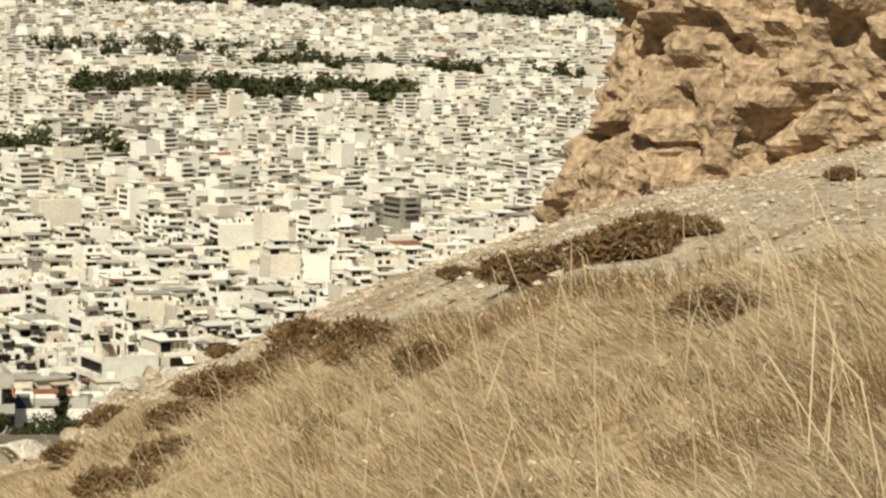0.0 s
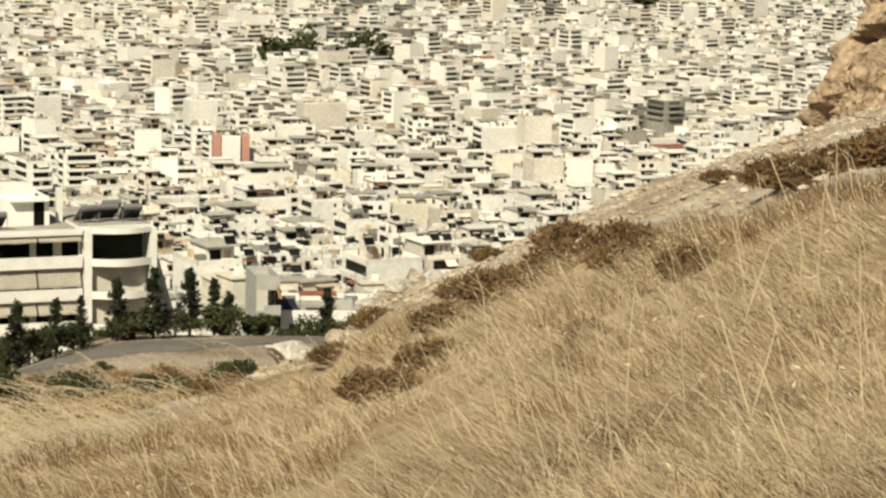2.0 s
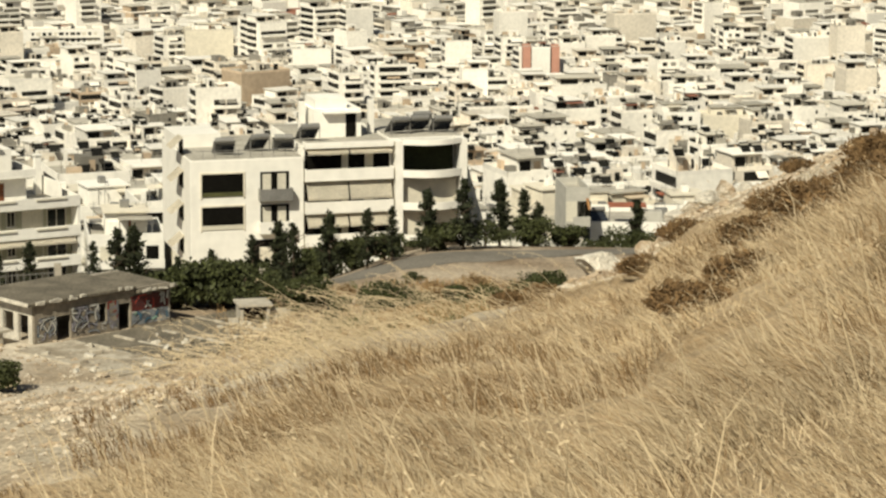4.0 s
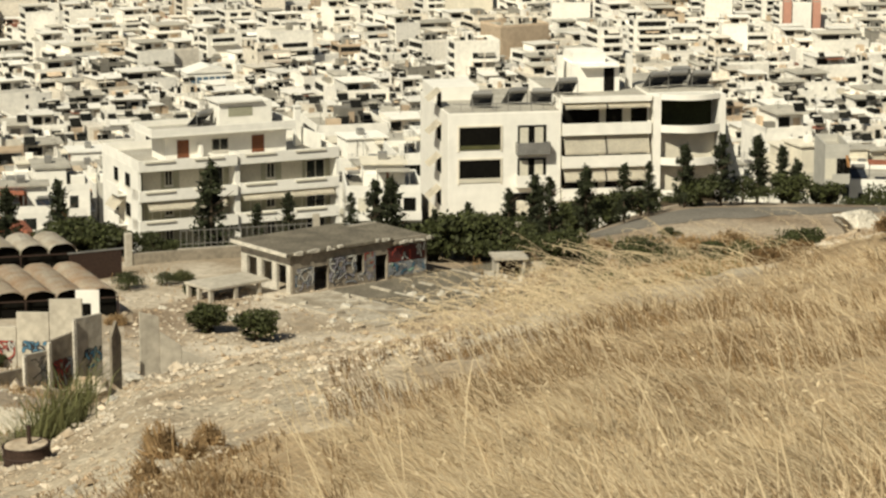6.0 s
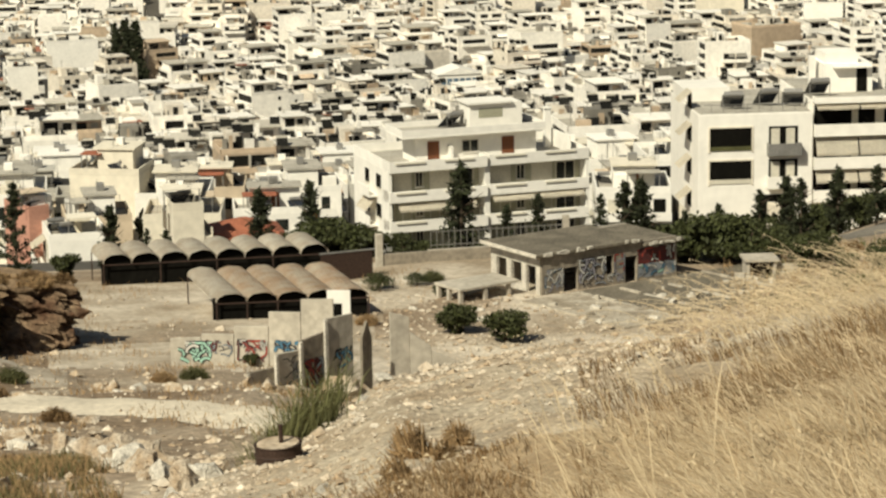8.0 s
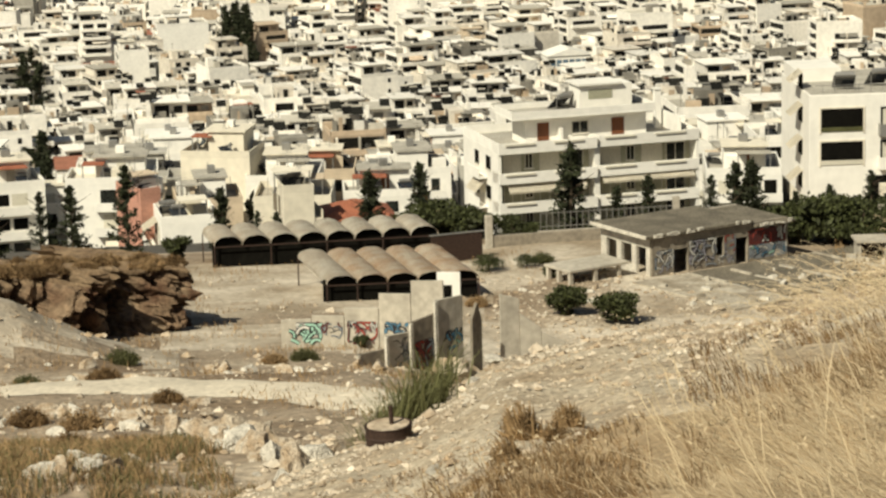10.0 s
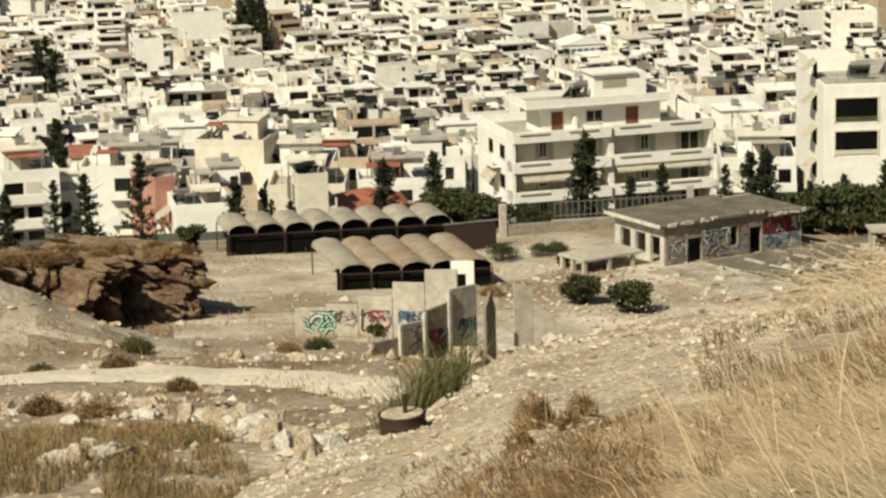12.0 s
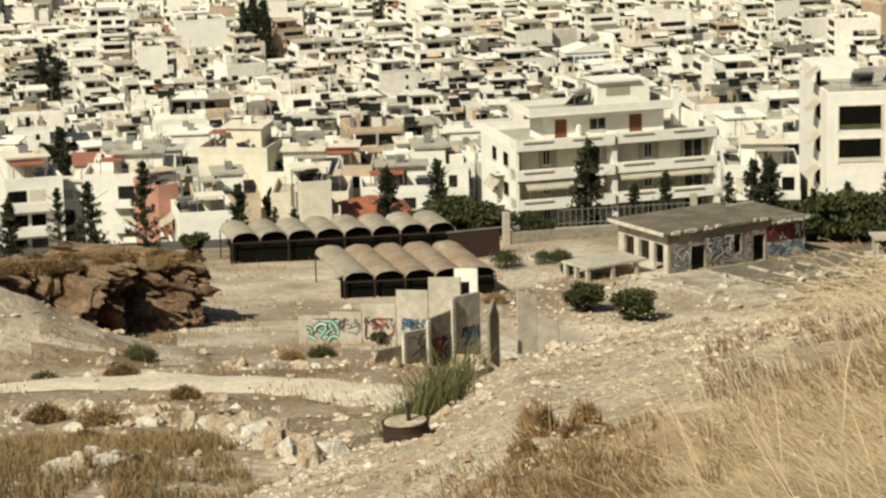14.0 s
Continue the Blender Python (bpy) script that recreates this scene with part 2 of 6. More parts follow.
def make_ground():
    azs = np.concatenate([np.arange(-180, -14, 6.0), np.arange(-14, 40, 0.19), np.arange(40, 180, 6.0)])
    ds = np.concatenate([np.geomspace(0.02, 8, 18)[:-1], np.arange(8, 66, 0.4), np.arange(66, 300, 1.6), np.geomspace(300, 4900, 46)])
    A, D = np.meshgrid(np.radians(azs), ds)
    X, Y = -D * np.sin(A), D * np.cos(A)
    Z = land(X, Y)
    verts = np.stack([X, Y, Z], -1).reshape(-1, 3)
    n, k = len(ds), len(azs)
    i, j = np.meshgrid(np.arange(n - 1), np.arange(k), indexing="ij")
    jn = (j + 1) % k
    faces = np.stack([i * k + j, (i + 1) * k + j, (i + 1) * k + jn, i * k + jn], -1).reshape(-1, 4)[:, ::-1]
    mid = verts[faces].mean(1)
    d, az = np.hypot(mid[:, 0], mid[:, 1]), np.degrees(np.arctan2(-mid[:, 0], mid[:, 1]))
    cd = np.interp(az, CREST_AZ, CREST_D) + 1.5 * ripple(mid[:, 0], mid[:, 1], 3)
    bare = np.interp(az, (-9, -5, 0, 4, 10, 18, 25, 34), (0.46, 0.5, 0.56, 0.72, 0.93, 0.56, 0.36, 0.28))
    index = np.where(d < cd * bare, 1, np.where(d < cd + 6, 2, 0))
    yard = (az > 17.5) & (az < 30.6) & (d > np.where(az < 25, 152, 164) + 5 * ripple(mid[:, 0], mid[:, 1], 6)) & (d < 217) & (ripple(mid[:, 0], mid[:, 1], 9) > -0.75)
    yard |= (az > 30.2) & (az < 44) & (d > 138) & (d < 164) & (ripple(mid[:, 0], mid[:, 1], 5) > -0.1)
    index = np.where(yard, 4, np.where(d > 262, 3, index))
    verts = np.concatenate([verts, [[0, 0, float(land(0, 0.001))]]])
    ob = np_mesh("ground", verts, faces, (DIRT, THATCH, GRAVEL, STREET, YARDDUST), index, True)
    low = bmesh.new()
    low.from_mesh(ob.data)
    low.verts.ensure_lookup_table()
    for q in range(k):
        low.faces.new((low.verts[q], low.verts[(q + 1) % k], low.verts[len(verts) - 1])).material_index = 1
    low.to_mesh(ob.data)
    low.free()
    return tagged(ob, "dry stony hillside falling to a yard and the city plain", "ground", kind="structure")


make_ground()


# ---- the two apartment blocks above the road ----
def frame_of(az, d, z, turn):
    """A pose whose local x runs along a facade to the right, y away from the eye, z up."""
    a = radians(az)
    return Matrix.Translation((-d * math.sin(a), d * math.cos(a), z)) @ pose(0, 0, 0, 0, 0, az + turn)


def window(parent, x0, z0, x1, z1, y, glass=DARKGLASS, rail=True):
    """A window on the face at depth y: frame, pane and sill."""
    bm = bmesh.new()
    t = 0.09
    for q in ((x0 - t, z0 - t, x0, z1 + t), (x1, z0 - t, x1 + t, z1 + t), (x0, z1, x1, z1 + t), (x0, z0 - t, x1, z0)):
        box(bm, q[0], y - 0.06, q[1], q[2], y + 0.05, q[3])
    if rail:
        xm = (x0 + x1) / 2
        box(bm, xm - 0.04, y - 0.04, z0, xm + 0.04, y + 0.04, z1)
    w = part("window", bm, SHUTTER, parent)
    part("pane", a_box(x0, y - 0.015, z0, x1, y + 0.03, z1), glass, w, "dark glass pane")
    part("sill", a_box(x0 - 0.15, y - 0.14, z0 - t - 0.07, x1 + 0.15, y + 0.02, z0 - t), WHITE, w)
    return w


def awning(parent, x0, x1, z, y, drop, out, material=AWNING):
    """A sloping cloth awning with a hanging edge."""
    bm = bmesh.new()
    n = max(2, int((x1 - x0) / 0.8))
    rows = []
    for k in range(n + 1):
        x = x0 + (x1 - x0) * k / n
        sag = 0.03 * math.sin(k * 2.1)
        rows.append([bm.verts.new((x, y, z)), bm.verts.new((x, y - out, z - drop + sag)), bm.verts.new((x, y - out, z - drop - 0.2 + sag))])
    for p, q in zip(rows, rows[1:]):
        bm.faces.new((p[0], p[1], q[1], q[0]))
        bm.faces.new((p[1], p[2], q[2], q[1]))
    bmesh.ops.solidify(bm, geom=bm.faces[:], thickness=0.02)
    return part("awning", bm, material, parent, "pale cloth awning")


def balcony(parent, x0, x1, z, y, out, wall=0.95, material=WHITE, slot=True):
    """A slab with a solid parapet on three sides."""
    b = part("balcony", a_box(x0, y - out, z - 0.22, x1, y, z, 0.02), material, parent)
    bm = bmesh.new()
    box(bm, x0, y - out, z, x1, y - out + 0.13, z + wall)
    box(bm, x0, y - out + 0.13, z, x0 + 0.13, y, z + wall)
    box(bm, x1 - 0.13, y - out + 0.13, z, x1, y, z + wall)
    part("parapet", bm, material, b)
    if slot:
        n = max(1, int((x1 - x0) / 5))
        for k in range(n):
            a = x0 + (x1 - x0) * (k + 0.12) / n
            c = x0 + (x1 - x0) * (k + 0.72) / n
            part("planter", a_box(a, y - out - 0.16, z + wall - 0.28, c, y - out - 0.003, z + wall - 0.12), SHUTTER, b)
    return b


def solar_heater(m, parent=None):
    """A roof water heater: tilted collector, tank and stand."""
    t = thing("solar_heater", m, "solar water heater with dark collector and pale tank on a roof", "water heater", "rooftop water heaters")
    if parent:
        t.parent = parent
    bm = bmesh.new()
    for x in (-0.95, 0.95):
        part("leg", a_box(x - 0.03, 0.9, 0, x + 0.03, 0.96, 1.3), METAL, t)
    part("foot_rail", a_box(-0.98, -0.6, 0.0, 0.98, -0.55, 0.05), METAL, t)
    bm = a_box(-1.0, -1.0, -0.04, 1.0, 1.0, 0.05, 0.02)
    bmesh.ops.transform(bm, matrix=pose(0, 0.15, 0.78, 40, 0, 0), verts=bm.verts)
    part("collector", bm, SOLAR, t, "dark glazed collector")
    bm = bmesh.new()
    bmesh.ops.create_cone(bm, cap_ends=True, segments=14, radius1=0.27, radius2=0.27, depth=1.7, matrix=pose(0, 1.0, 1.5, 0, 90, 0))
    part("tank", bm, METAL, t, "pale metal tank")
    return t


def block_a():
    """White terraced block with a set-back top storey and brown shutters."""
    W, DP, H = 22.4, 12.5, 3.15
    m = frame_of(23.43, 285, A_BASE, 18)
    t = thing("apartment_building", m, "white terraced apartment block with brown shutters and set-back penthouse", "building")
    part("wall", a_box(0, 2.3, 0, W, DP, 3 * H, 0.04), WHITE, t)
    for s in range(3):
        z = s * H
        for x0, x1, y in ((0.0, 10.8, 2.3), (11.1, W, 2.3)):
            o = 2.3 if x0 == 0 else 1.95
            balcony(t, x0, x1, z + H, y, o) if s < 3 else None
        # olive-grey panels over the white wall paint the balcony recesses' shade
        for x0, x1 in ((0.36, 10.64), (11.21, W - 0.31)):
            part("recess_wall", a_box(x0, 2.262, z + 0.02, x1, 2.297, z + 2.9), OLIVESHUT, t, "olive-grey wall behind a balcony, recess shade painted in")
        # openings of this storey
        for a, b, g in ((1.2, 3.0, OLIVESHUT), (3.6, 4.3, DARKGLASS), (5.2, 7.2, OLIVESHUT), (7.9, 9.9, DARKGLASS), (11.9, 14.1, OLIVESHUT), (14.9, 15.7, DARKGLASS), (16.6, 18.8, OLIVESHUT), (19.4, 21.4, DARKGLASS)):
            window(t, a, z + (0.35 if b - a > 1 else 1.0), b, z + 2.45, 2.25, g if g is DARKGLASS else SHUTTER if s == 2 else OLIVESHUT)
    for x0, x1 in ((0.0, 0.35), (10.65, 11.2), (W - 0.3, W)):
        part("pier", a_box(x0, 0.45, 0, x1, 2.3, 3 * H - 0.23), WHITE, t)
    awning(t, 1.0, 6.2, H + 2.85, 0.6, 0.75, 0.75)
    awning(t, 6.6, 9.6, H + 2.85, 0.6, 0.75, 0.75)
    awning(t, 11.5, 21.8, H + 2.85, 0.7, 0.45, 0.6)
    # side openings
    for s in range(3):
        z = s * H
        for v0, v1 in ((3.0, 4.6), (7.0, 8.4)):
            bm = a_box(-0.03, v0, z + 0.9, 0.02, v1, z + 2.3)
            w = part("window", bm, SHADOWY, t, "dark side window")
            part("sill", a_box(-0.1, v0 - 0.08, z + 0.8, 0.01, v1 + 0.08, z + 0.9), SHUTTER, w)
    for s in (0, 1):
        bm = a_box(-1.0, 4.2, s * H + H - 0.2, 0.0, 8.0, s * H + H)
        b = part("balcony", bm, WHITE, t)
        part("parapet", a_box(-1.0, 4.2, s * H + H, -0.9, 8.0, s * H + H + 0.9), WHITE, b)
        bm = bmesh.new()
        q = [bm.verts.new(p) for p in ((-0.02, 4.3, s * H + 3.0), (-1.3, 4.3, s * H + 1.5), (-1.3, 7.9, s * H + 1.5), (-0.02, 7.9, s * H + 3.0))]
        bm.faces.new(q)
        bmesh.ops.solidify(bm, geom=bm.faces[:], thickness=0.02)
        part("awning", bm, AWNING, t, "pale side awning")
    # terrace and penthouse
    Z = 3 * H
    part("terrace", a_box(0.1, 2.25, Z + 0.001, W - 0.1, DP - 0.1, Z + 0.05), ROOFGREY, t)
    bm = bmesh.new()
    box(bm, 0, 2.3, Z, 0.14, DP, Z + 0.95)
    box(bm, W - 0.14, 2.3, Z, W, DP, Z + 0.95)
    box(bm, 0.14, DP - 0.14, Z, W - 0.14, DP, Z + 0.95)
    part("terrace_parapet", bm, WHITE, t)
    p = part("penthouse", a_box(3.9, 3.0, Z, 17.4, 7.4, Z + 2.95), WHITE, t)
    for a, b in ((5.2, 6.5), (13.5, 14.9)):
        d = part("door", a_box(a, 2.95, Z + 0.1, b, 3.0, Z + 2.35), BROWNWOOD, t, "brown slatted shutter")
        bm = bmesh.new()
        for k in range(9):
            box(bm, a + 0.08, 2.925, Z + 0.25 + k * 0.22, b - 0.08, 2.948, Z + 0.37 + k * 0.22)
        part("slats", bm, BROWNWOOD, d)
    window(t, 9.1, Z + 1.05, 10.8, Z + 2.2, 2.985)
    part("fin_wall", a_box(7.4, 1.9, Z + 0.05, 7.7, 3.0, Z + 1.8), WHITE, t)
    r = part("roof", a_box(2.0, 1.7, Z + 2.95, 18.0, 7.6, Z + 3.2, 0.03), WHITE, t)
    bm = bmesh.new()
    for q in ((2.0, 1.7, 18.0, 1.85), (2.0, 7.45, 18.0, 7.6), (2.0, 1.85, 2.15, 7.45), (17.85, 1.85, 18.0, 7.45)):
        box(bm, q[0], q[1], Z + 3.2, q[2], q[3], Z + 3.85)
    part("roof_parapet", bm, WHITE, r)
    part("screed", a_box(2.16, 1.86, Z + 3.201, 17.84, 7.44, Z + 3.25), ROOFGREY, r)
    s = part("stair_house", a_box(10.3, 4.0, Z + 3.25, 16.2, 7.3, Z + 5.8), WHITE, t)
    part("roof_slab", a_box(10.0, 3.6, Z + 5.8, 15.0, 7.5, Z + 6.0), WHITE, s)
    part("opening", a_box(11.3, 3.97, Z + 4.3, 14.0, 4.0, Z + 5.3), OLIVESHUT, s, "dark recessed opening")
    c = part("chimney", a_box(20.2, 7.5, Z, 20.9, 8.2, Z + 4.2), WHITE, t)
    part("cap", a_box(20.1, 7.4, Z + 4.2, 21.0, 8.3, Z + 4.35), WHITE, c)
    part("ramp_wall", a_box(21.2, 3.0, Z + 0.05, 21.4, 9.0, Z + 1.9), WHITE, t)
    for k, (x, y) in enumerate(((8.4, 5.4), (9.2, 6.6))):
        h = solar_heater(m @ pose(x, y, Z + 3.25, 0, 0, 200 + 9 * k))
    return t


def block_b():
    """Cream block of three joined parts with awnings and curved end balconies."""
    H = 3.05
    m = frame_of(17.02, 252, B_BASE, 11)
    t = thing("apartment_building", m, "cream apartment block with white awnings and curved end balconies", "building")
    part("wall", a_box(0, 0, 0, 10.6, 14, 3 * H + 0.7, 0.04), WHITE, t)
    # left part: openings
    for s, z in ((1, H), (2, 2 * H)):
        # flat near-black sheets paint the shade of loggia, recess and entrance
        o = part("loggia", a_box(1.05, -0.03, z + 0.35, 4.9, 0.01, z + 2.45), SHADOWY, t, "loggia opening with its shade painted near black")
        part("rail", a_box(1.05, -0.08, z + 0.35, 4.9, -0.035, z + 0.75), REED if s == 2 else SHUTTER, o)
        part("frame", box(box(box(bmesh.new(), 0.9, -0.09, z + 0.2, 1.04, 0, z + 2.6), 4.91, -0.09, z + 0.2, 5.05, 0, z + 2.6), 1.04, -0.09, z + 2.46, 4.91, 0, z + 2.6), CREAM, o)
        o = part("recess", a_box(6.5, -0.03, z + 0.2, 9.2, 0.01, z + 2.5), SHADOWY, t, "recess behind a small balcony, shade painted near black")
        part("shutter", a_box(6.7, -0.07, z + 0.3, 7.5, -0.032, z + 2.3), SHUTTER, o)
        part("shutter", a_box(8.1, -0.07, z + 0.3, 8.9, -0.032, z + 2.3), SHUTTER, o)
        balcony(t, 6.3, 9.4, z + 0.1, 0, 0.9, 0.9, METAL if s == 2 else WHITE, False)
    part("doorway", a_box(5.5, -0.02, 0, 9.0, 0.01, 2.3), SHADOWY, t, "ground floor entrance, its shade painted near black")
    part("garden_wall", a_box(6.4, -1.4, 0, 7.6, -0.021, 1.6), CREAM, t)
    # left side wall hoods
    for s in range(4):
        bm = bmesh.new()
        z = s * H + 2.3
        q = [bm.verts.new(p) for p in ((-0.02, 3.0, z + 0.1), (-1.2, 3.0, z - 0.9), (-1.2, 5.6, z - 0.9), (-0.02, 5.6, z + 0.1))]
        bm.faces.new(q)
        bmesh.ops.solidify(bm, geom=bm.faces[:], thickness=0.03)
        part("hood", bm, AWNING, t, "small sloping window hood")
        part("window", a_box(-0.03, 3.3, z - 1.6, 0.0, 5.3, z - 0.1), SHADOWY, t)
    part("roof", a_box(0.15, 0.15, 3 * H + 0.7, 10.45, 13.8, 3 * H + 0.76), ROOFGREY, t)
    part("stair_tower", a_box(0.02, 7.5, 3 * H + 0.7, 4.4, 13, 3 * H + 2.0), WHITE, t)
    bm = bmesh.new()
    for k in range(9):
        box(bm, 1.2 + k * 1.1, 0.1, 3 * H + 0.76, 1.24 + k * 1.1, 0.14, 3 * H + 1.5)
    box(bm, 0.5, 0.1, 3 * H + 1.5, 10.2, 0.14, 3 * H + 1.55)
    part("roof_rail", bm, METAL, t)
    # middle part
    Z4 = 4 * H - 1.4
    part("middle_wall", a_box(10.62, 0.9, 0, 19.2, 14, Z4, 0.03), WHITE, t)
    for s in range(4):
        z = s * H - 1.4
        if s:
            # sheet on the wall, near black to paint the shade behind the balcony
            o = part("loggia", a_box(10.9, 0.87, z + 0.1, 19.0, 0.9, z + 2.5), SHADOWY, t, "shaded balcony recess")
            for a, b in ((14.4, 15.0), (16.6, 17.4)):
                part("shutter", a_box(a, 0.83, z + 0.2, b, 0.868, z + 2.3), SHUTTER, o)
        balcony(t, 10.7, 19.1, z + H + 0.0, 0.9, 1.2, 0.9 if s < 3 else 0.35, WHITE, False)
    for s, drop in ((1, 1.0), (2, 1.5), (3, 0.3)):
        z = s * H - 1.4
        awning(t, 10.9, 14.8, z + 2.75, 0.3, drop, 0.7)
        awning(t, 14.95, 18.95, z + 2.75, 0.3, drop, 0.7)
    part("roof", a_box(10.7, 1.0, Z4, 19.1, 13.9, Z4 + 0.06), ROOFGREY, t)
    p = part("stair_house", a_box(12.6, 4.5, Z4, 17.2, 9.5, Z4 + 2.7), WHITE, t)
    part("door", a_box(15.7, 4.46, Z4 + 0.06, 16.7, 4.5, Z4 + 2.3), SHADOWY, p, "dark open doorway")
    part("canopy", a_box(13.4, 3.7, Z4 + 2.4, 17.0, 4.5, Z4 + 2.55), WHITE, p)
    part("upper_box", a_box(12.9, 5.2, Z4 + 2.7, 16.0, 9.0, Z4 + 3.6), WHITE, p)
    for k, x in enumerate((11.6, 18.3)):
        part("chimney", a_box(x, 6.0, Z4, x + 0.55, 6.55, Z4 + 3.3), WHITE, t)
    # right part with curved balconies
    part("end_wall", a_box(19.22, 1.8, 0, 26.4, 14, Z4 + 0.2, 0.03), WHITE, t)
    for x0 in (19.3, 25.5):
        part("pier", a_box(x0, -0.3, 0, x0 + 0.7, 1.8, Z4 + 0.2), WHITE, t)
    for s in range(4):
        z = s * H - 1.4
        if s:
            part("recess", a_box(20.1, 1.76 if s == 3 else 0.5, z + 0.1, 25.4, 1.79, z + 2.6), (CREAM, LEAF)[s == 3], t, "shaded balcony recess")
        bm = bmesh.new()
        n = 14
        lo, hi = z + H - 0.15, z + H + (0.35 if s == 3 else 0.55)
        ring = [(20.0 + 5.6 * k / n, -0.35 - 0.9 * math.sin(math.pi * k / n)) for k in range(n + 1)]
        for q in ((0, 0.14),):
            for p0, p1 in zip(ring, ring[1:]):
                a = [bm.verts.new((p0[0], p0[1], lo)), bm.verts.new((p1[0], p1[1], lo)), bm.verts.new((p1[0], p1[1], hi)), bm.verts.new((p0[0], p0[1], hi))]
                bm.faces.new(a)
        bmesh.ops.remove_doubles(bm, verts=bm.verts, dist=0.001)
        bmesh.ops.solidify(bm, geom=bm.faces[:], thickness=0.14)
        c = part("curved_parapet", bm, WHITE, t)
        bm = bmesh.new()
        bm.faces.new([bm.verts.new((x, y + 0.14, z + H - 0.15)) for x, y in ring] + [bm.verts.new((25.6, 1.8, z + H - 0.15)), bm.verts.new((20.0, 1.8, z + H - 0.15))])
        bmesh.ops.solidify(bm, geom=bm.faces[:], thickness=0.18)
        part("balcony_slab", bm, WHITE, c)
    bm = bmesh.new()
    v = [bm.verts.new(p) for p in ((26.42, 2.0, 0), (30.0, 7.0, 0), (30.0, 7.0, 2.0), (26.42, 2.0, Z4 - 1.0))]
    bm.faces.new(v)
    bmesh.ops.solidify(bm, geom=bm.faces[:], thickness=0.25)
    part("flank_wall", bm, WHITE, t)
    part("roof", a_box(19.3, 1.9, Z4 + 0.2, 26.3, 13.9, Z4 + 0.26), ROOFGREY, t)
    for x, y, z, r in ((3.6, 2.5, 3 * H + 0.76, 175), (7.0, 4.0, 3 * H + 0.76, 190), (9.4, 3.2, 3 * H + 0.76, 170), (11.6, 3.0, Z4 + 0.06, 185), (20.5, 4.0, Z4 + 0.26, 190), (22.6, 4.6, Z4 + 0.26, 185), (24.8, 4.0, Z4 + 0.26, 180), (23.6, 7.0, Z4 + 0.26, 180)):
        solar_heater(m @ pose(x, y, z, 0, 0, r))
    return t


A_BASE, B_BASE = -61.0, -50.4
block_a()
block_b()


# ---- the city ----
def unit_boxes(rows):
    """Boxes as arrays: rows of centre x, y, base z, half-lengths, height, turn, colour index, slant of the top."""
    r = np.asarray(rows, float)
    n = len(r)
    corner = np.array([(-1, -1, 0), (1, -1, 0), (1, 1, 0), (-1, 1, 0), (-1, -1, 1), (1, -1, 1), (1, 1, 1), (-1, 1, 1)], float)
    p = corner[None] * np.stack([r[:, 3], r[:, 4], r[:, 5]], 1)[:, None]
    p[..., 1] += corner[None, :, 2] * r[:, 8:9]
    c, s = np.cos(r[:, 6])[:, None], np.sin(r[:, 6])[:, None]
    v = np.stack([p[..., 0] * c - p[..., 1] * s + r[:, 0:1], p[..., 0] * s + p[..., 1] * c + r[:, 1:2], p[..., 2] + r[:, 2:3]], -1)
    quad = np.array([(4, 5, 6, 7), (0, 1, 5, 4), (1, 2, 6, 5), (2, 3, 7, 6), (3, 0, 4, 7)])
    f = quad[None] + 8 * np.arange(n)[:, None, None]
    index = np.repeat(r[:, 7].astype(int), 5)
    return v.reshape(-1, 3), f.reshape(-1, 4), index


CITYMATS = [mat("city_white", (0.87, 0.83, 0.75), 0.85, 0.12, 0.05, 0.8, 0, island=0.18), mat("city_cream", (0.80, 0.73, 0.62), 0.85, 0.15, 0.05, 0.8, 0, island=0.25), mat("city_ochre", (0.55, 0.43, 0.31), 0.85, 0.15, 0.05, 0.8, 0, island=0.3),
            mat("city_grey", (0.30, 0.28, 0.24), 0.85, 0.2, 0.05, 0.8, 0, island=0.4), mat("city_window_and_shade", (0.014, 0.0135, 0.011), 0.5, 0.2, 0.05, 0.8, 0, island=0.5, spec=0.15), mat("city_tiles", (0.30, 0.13, 0.085), 0.85, 0.2, 0.05, 0.8, 0, island=0.35), mat("city_roof", (0.56, 0.52, 0.44), 0.9, 0.2, 0.05, 0.8, 0, island=0.35), mat("city_hazy_shade", (0.13, 0.12, 0.10), 0.8, 0.2, 0.05, 0.8, 0, island=0.5)]


